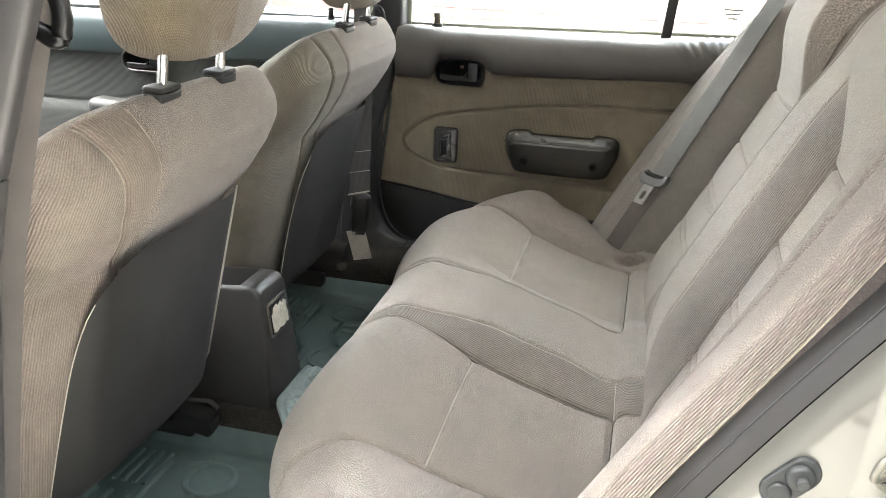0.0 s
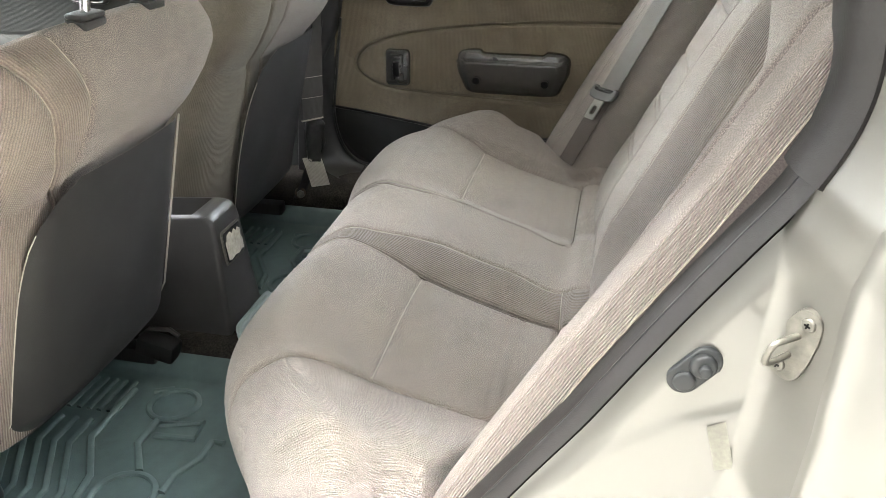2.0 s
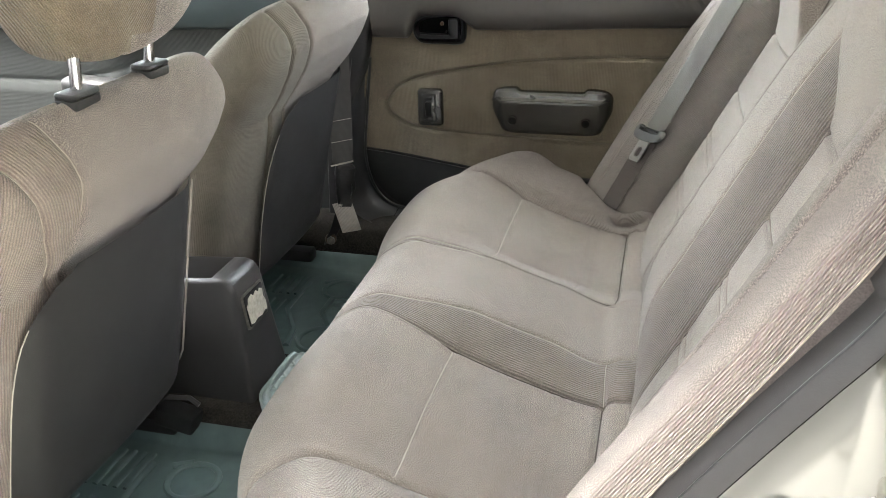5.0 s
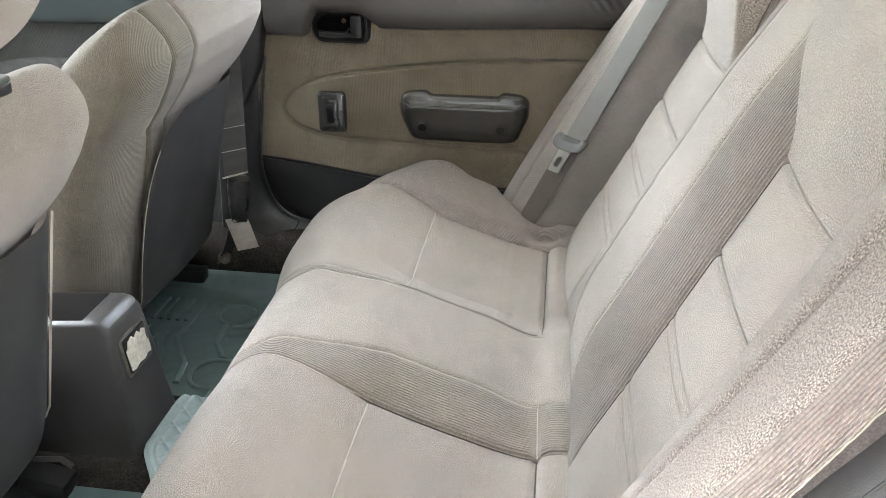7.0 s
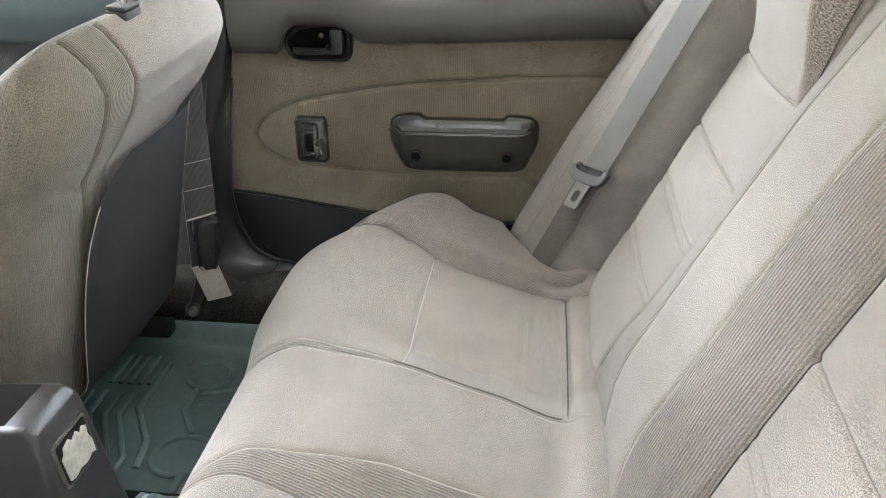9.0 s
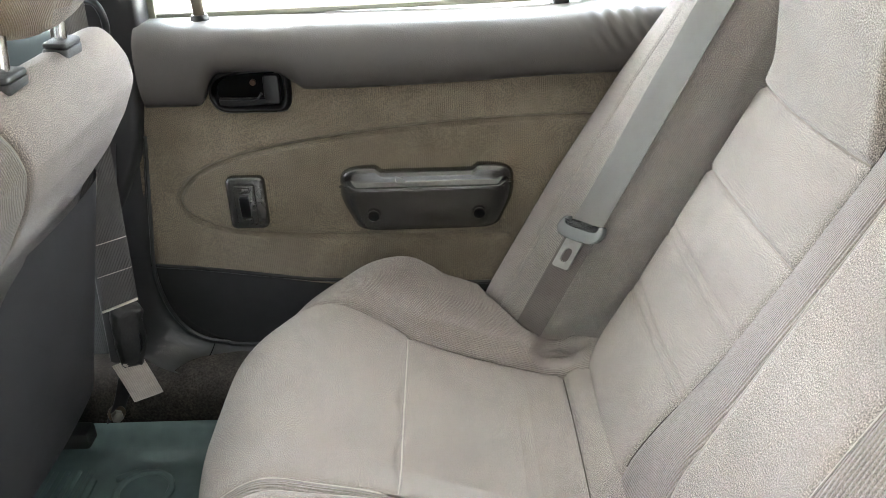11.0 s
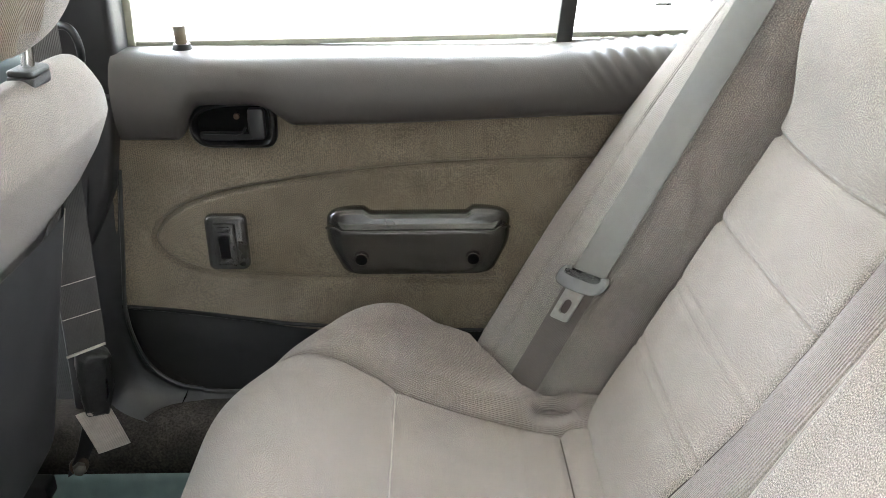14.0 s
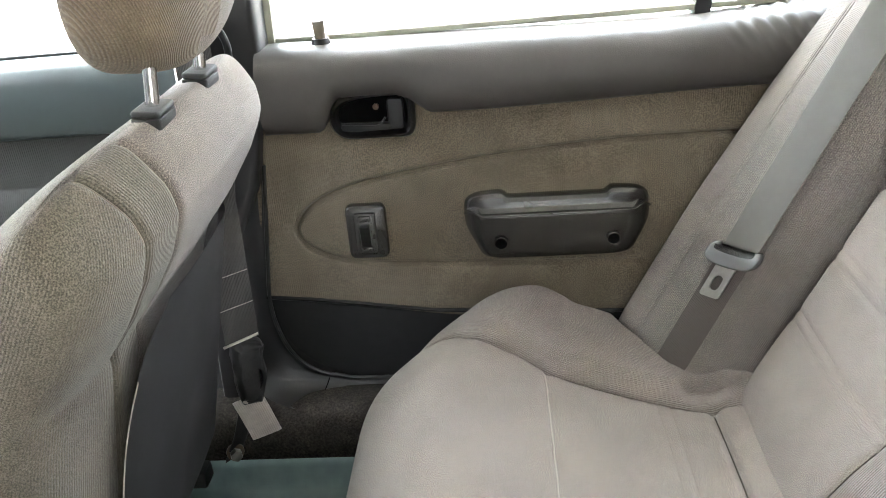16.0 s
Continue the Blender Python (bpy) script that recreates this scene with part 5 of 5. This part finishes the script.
co = np.linalg.lstsq(fit_a, SY.ravel(), rcond=None)[0]
SY = (fit_a @ co).reshape(SX.shape) + 0.0012
part("label_sticker", grid_mesh(np.stack([SX, SY - 0.0022, SZ], -1), np.stack([SX, SZ], -1)), STICKER, jamb, "small faded cream sticker")

# near front door, roof side and front, to close the car
plate("wall_near_front", [(-1.6, 0.22), (-0.22, 0.22), (-0.18, 0.90), (-1.5, 0.88)], "y", -0.72, -0.67, DARKTRIM, "dark closed near front door", "wall", 0.01)
plate("roof_side", [(-0.9, 1.36), (1.0, 1.36), (1.0, 1.44), (-0.9, 1.44)], "y", -0.66, -0.60, LINER, "roof rail over the open doorway", "trim", 0.01)
plate("roof_side_far", [(-0.9, 1.36), (1.0, 1.36), (1.0, 1.44), (-0.9, 1.44)], "y", 0.62, 0.73, LINER, "roof rail over the far doors", "trim", 0.01)
plate("quarter_wall_far", [(0.70, 0.30), (1.35, 0.30), (1.2, 1.42), (0.84, 1.42), (0.71, 0.93)], "y", 0.64, 0.72, DARKTRIM, "dark quarter trim behind the far door", "wall", 0.01)
plate("quarter_wall_near", [(0.80, 0.95), (1.35, 0.95), (1.2, 1.42), (0.78, 1.42)], "y", -0.66, -0.60, LINER, "quarter trim behind the doorway", "wall", 0.01)
plate("sill_near", [(-0.2, 0.22), (0.45, 0.22), (0.45, 0.38), (-0.2, 0.33)], "y", -0.70, -0.60, DARKTRIM, "dark sill of the open doorway", "sill", 0.01)


# ---------- console ----------
con = thing("centre_console", (-0.15, 0.0, 0.30), "black plastic rear end of the centre console with an open bin", "console")


def console():
    bm = bmesh.new()
    # side outline, rear at +x
    sect = [(-0.60, 0.31), (-0.60, 0.50), (-0.335, 0.529), (-0.108, 0.549), (-0.093, 0.545), (-0.084, 0.531), (-0.074, 0.43), (-0.066, 0.335), (-0.064, 0.30)]
    hw = [0.070, 0.062, 0.052, 0.048, 0.047, 0.048, 0.058, 0.070, 0.074]
    L = [bm.verts.new((x, -w - 0.0, z)) for (x, z), w in zip(sect, hw)]
    R = [bm.verts.new((x, w, z)) for (x, z), w in zip(sect, hw)]
    for k in range(len(sect) - 1):
        if k == 2:
            # open bin in the top
            x0, x1 = -0.320, -0.127
            bot = 0.44
            top0 = [L[2], L[3], R[3], R[2]]
            rim = [bm.verts.new(v) for v in ((x0, -0.041, 0.5303), (x1, -0.039, 0.5473), (x1, 0.039, 0.5473), (x0, 0.041, 0.5303))]
            deep = [bm.verts.new(v) for v in ((x0, -0.037, bot), (x1, -0.036, bot), (x1, 0.036, bot), (x0, 0.037, bot))]
            for i in range(4):
                j = (i + 1) % 4
                bm.faces.new((top0[i], top0[j], rim[j], rim[i]))
                bm.faces.new((rim[i], rim[j], deep[j], deep[i]))
            bm.faces.new(deep)
            continue
        bm.faces.new((L[k], L[k + 1], R[k + 1], R[k]))
    bm.faces.new(L[::-1]), bm.faces.new(R)
    bmesh.ops.recalc_face_normals(bm, faces=bm.faces[:])
    es = [e for e in bm.edges if all(v in L for v in e.verts) or all(v in R for v in e.verts)]
    es += [e for e in bm.edges if {e.verts[0], e.verts[1]} in ({L[4], R[4]}, {L[5], R[5]}, {L[3], R[3]})]
    bmesh.ops.bevel(bm, geom=list(set(es)), offset=0.009, segments=3, affect="EDGES", profile=0.5)
    part("console_body", bm, CONSOLE, con, "dark grey moulded console body", 35)
    # ashtray face on the sloping rear
    o = Vector((-0.0795, 0.0, 0.483))
    m = Matrix.Translation(o) @ Matrix.Rotation(radians(90 - 6.3), 4, "Y") @ Matrix.Rotation(radians(90), 4, "Z")
    bm = prism(rounded(-0.036, -0.032, 0.036, 0.032, 0.007), "z", -0.002, 0.003, 0.001)
    bmesh.ops.transform(bm, matrix=m, verts=bm.verts)
    fr = part("ashtray_frame", bm, STEEL, con, "scratched metal ashtray frame")
    bm = prism(rounded(-0.032, -0.028, 0.032, 0.028, 0.005), "z", 0.0025, 0.0045, 0.001)
    bmesh.ops.transform(bm, matrix=m, verts=bm.verts)
    part("ashtray_face", bm, BLACK, fr, "black ashtray face")
    chip = [(-0.033, -0.022), (-0.022, -0.025), (-0.006, -0.022), (0.010, -0.025), (0.024, -0.021), (0.033, -0.024), (0.034, -0.006), (0.029, 0.004), (0.032, 0.016), (0.022, 0.021), (0.016, 0.016), (0.008, 0.023), (-0.004, 0.018), (-0.010, 0.024), (-0.024, 0.021), (-0.028, 0.013), (-0.034, 0.010)]
    bm = prism([(p * 0.88, q) for p, q in chip], "z", 0.0045, 0.0055)
    bmesh.ops.transform(bm, matrix=m, verts=bm.verts)
    part("worn_patch", bm, PEELED, fr, "bright metal where the black has peeled")


console()


# ---------- floor mats ----------
def floor_mat(name, y0, y1, mid, label):
    mt = thing(name, (-0.1, (y0 + y1) / 2, 0.272), label, "floor mat", "rubber floor mats")
    xs, ys = np.meshgrid(np.linspace(-0.36, 0.20, 120), np.linspace(y0, y1, 110), indexing="ij")
    edge = np.minimum(np.minimum(xs + 0.36, 0.20 - xs), np.minimum(ys - y0, y1 - ys))
    Z = 0.280 + 0.035 * ss(0.030, 0.0, edge) ** 1.3
    P = np.stack([xs, ys, Z], -1)
    part("mat_sheet", grid_mesh(P, np.stack([xs, ys], -1)), RUBBER, mt, "teal grey moulded rubber", 60)

    def yy(v):
        return mid + v

    def ridge(pts, r=0.0042):
        part("ridge", sweep([(x, yy(v), 0.2815) for x, v in pts], r * 1.5, 8, 0.8), RUBBER, mt)

    def ring(x, v, r):
        part("ring_ridge", sweep([(x + r * math.cos(a * 0.2618), yy(v) + r * math.sin(a * 0.2618), 0.281) for a in range(24)], 0.0055, 8, 0.8, True), RUBBER, mt)

    ring(-0.105, 0.125, 0.040)
    ring(-0.072, -0.085, 0.045)
    ridge([(-0.19, 0.15), (-0.19, 0.02), (-0.14, -0.06), (-0.13, -0.12)])
    ridge([(-0.155, 0.15), (-0.125, 0.165)])
    ridge([(-0.11, 0.08), (-0.11, 0.02), (-0.075, -0.035)])
    ridge([(-0.10, 0.07), (-0.035, 0.09), (-0.03, 0.05), (-0.095, 0.045)])
    for k in range(5):
        ridge([(-0.215 - 0.026 * k, 0.06), (-0.215 - 0.026 * k, 0.0), (-0.16 - 0.026 * k, -0.10), (-0.16 - 0.026 * k, -0.17)], 0.0036)
    for k in range(5):
        ridge([(-0.20 - 0.018 * k, 0.17), (-0.20 - 0.018 * k, 0.085)], 0.0028)
    ridge([(0.02, 0.05), (0.0, 0.05), (0.0, 0.01), (-0.02, -0.03), (-0.02, -0.07)])
    ridge([(-0.055, -0.125), (-0.055, -0.175)])
    ridge([(-0.28, -0.185), (0.1, -0.185)], 0.003)


single("wall_far_low", block((-0.4, 0.69, 0.42), (2.4, 0.05, 0.44)), DARKTRIM, "dark body side behind the far doors", "wall", kind="structure")
single("paper_slip", block((-0.215, -0.005, 0.492), (0.002, 0.052, 0.05), 0.0004, (0, -8, 10)), PAPER, "white paper slip standing in the console bin", "paper")
floor_mat("floor_mat", -0.575, -0.115, -0.340, "teal rubber floor mat with raised ridges, near footwell")
floor_mat("floor_mat", 0.085, 0.552, 0.308, "teal rubber floor mat with raised ridges, far footwell")
tm = thing("tunnel_mat", (0.03, 0.0, 0.30), "pale teal rubber mat draped over the floor hump", "floor mat")
ts, ys = np.meshgrid(np.linspace(0, 1, 130), np.linspace(-0.150, 0.105, 150), indexing="ij")
x0 = -0.060 + 0.050 * ss(-0.04, -0.145, ys) + 0.012 * ss(0.06, 0.105, ys)
xs = x0 + (0.17 - x0) * ts


def hump(y):
    return 0.343 - 0.05 * ss(-0.115, -0.152, y) - 0.05 * ss(0.075, 0.107, y)


def rut(v):
    return dip(np.abs(np.mod(v * 26 + 0.5, 1) - 0.5), 0.07)


PALERUBBER = mat("pale_teal_rubber", (0.19, 0.235, 0.235), 0.5, var=0.1, scale=50, bump=0.2)
band = ss(0.012, 0.018, xs - x0)
zz = hump(ys) + 0.003 * np.maximum(rut(xs + ys), rut(xs - ys)) * band + 0.003 * dip(xs - x0 - 0.014, 0.003)
part("mat_sheet", grid_mesh(np.stack([xs, ys, zz], -1), np.stack([xs, ys], -1)), PALERUBBER, tm, "diamond patterned rubber", 60)
part("rim", sweep([(float(x0[0, j]), float(ys[0, j]), float(hump(ys[0, j])) - 0.001) for j in range(0, 150, 4)], 0.004, 8), PALERUBBER, tm)
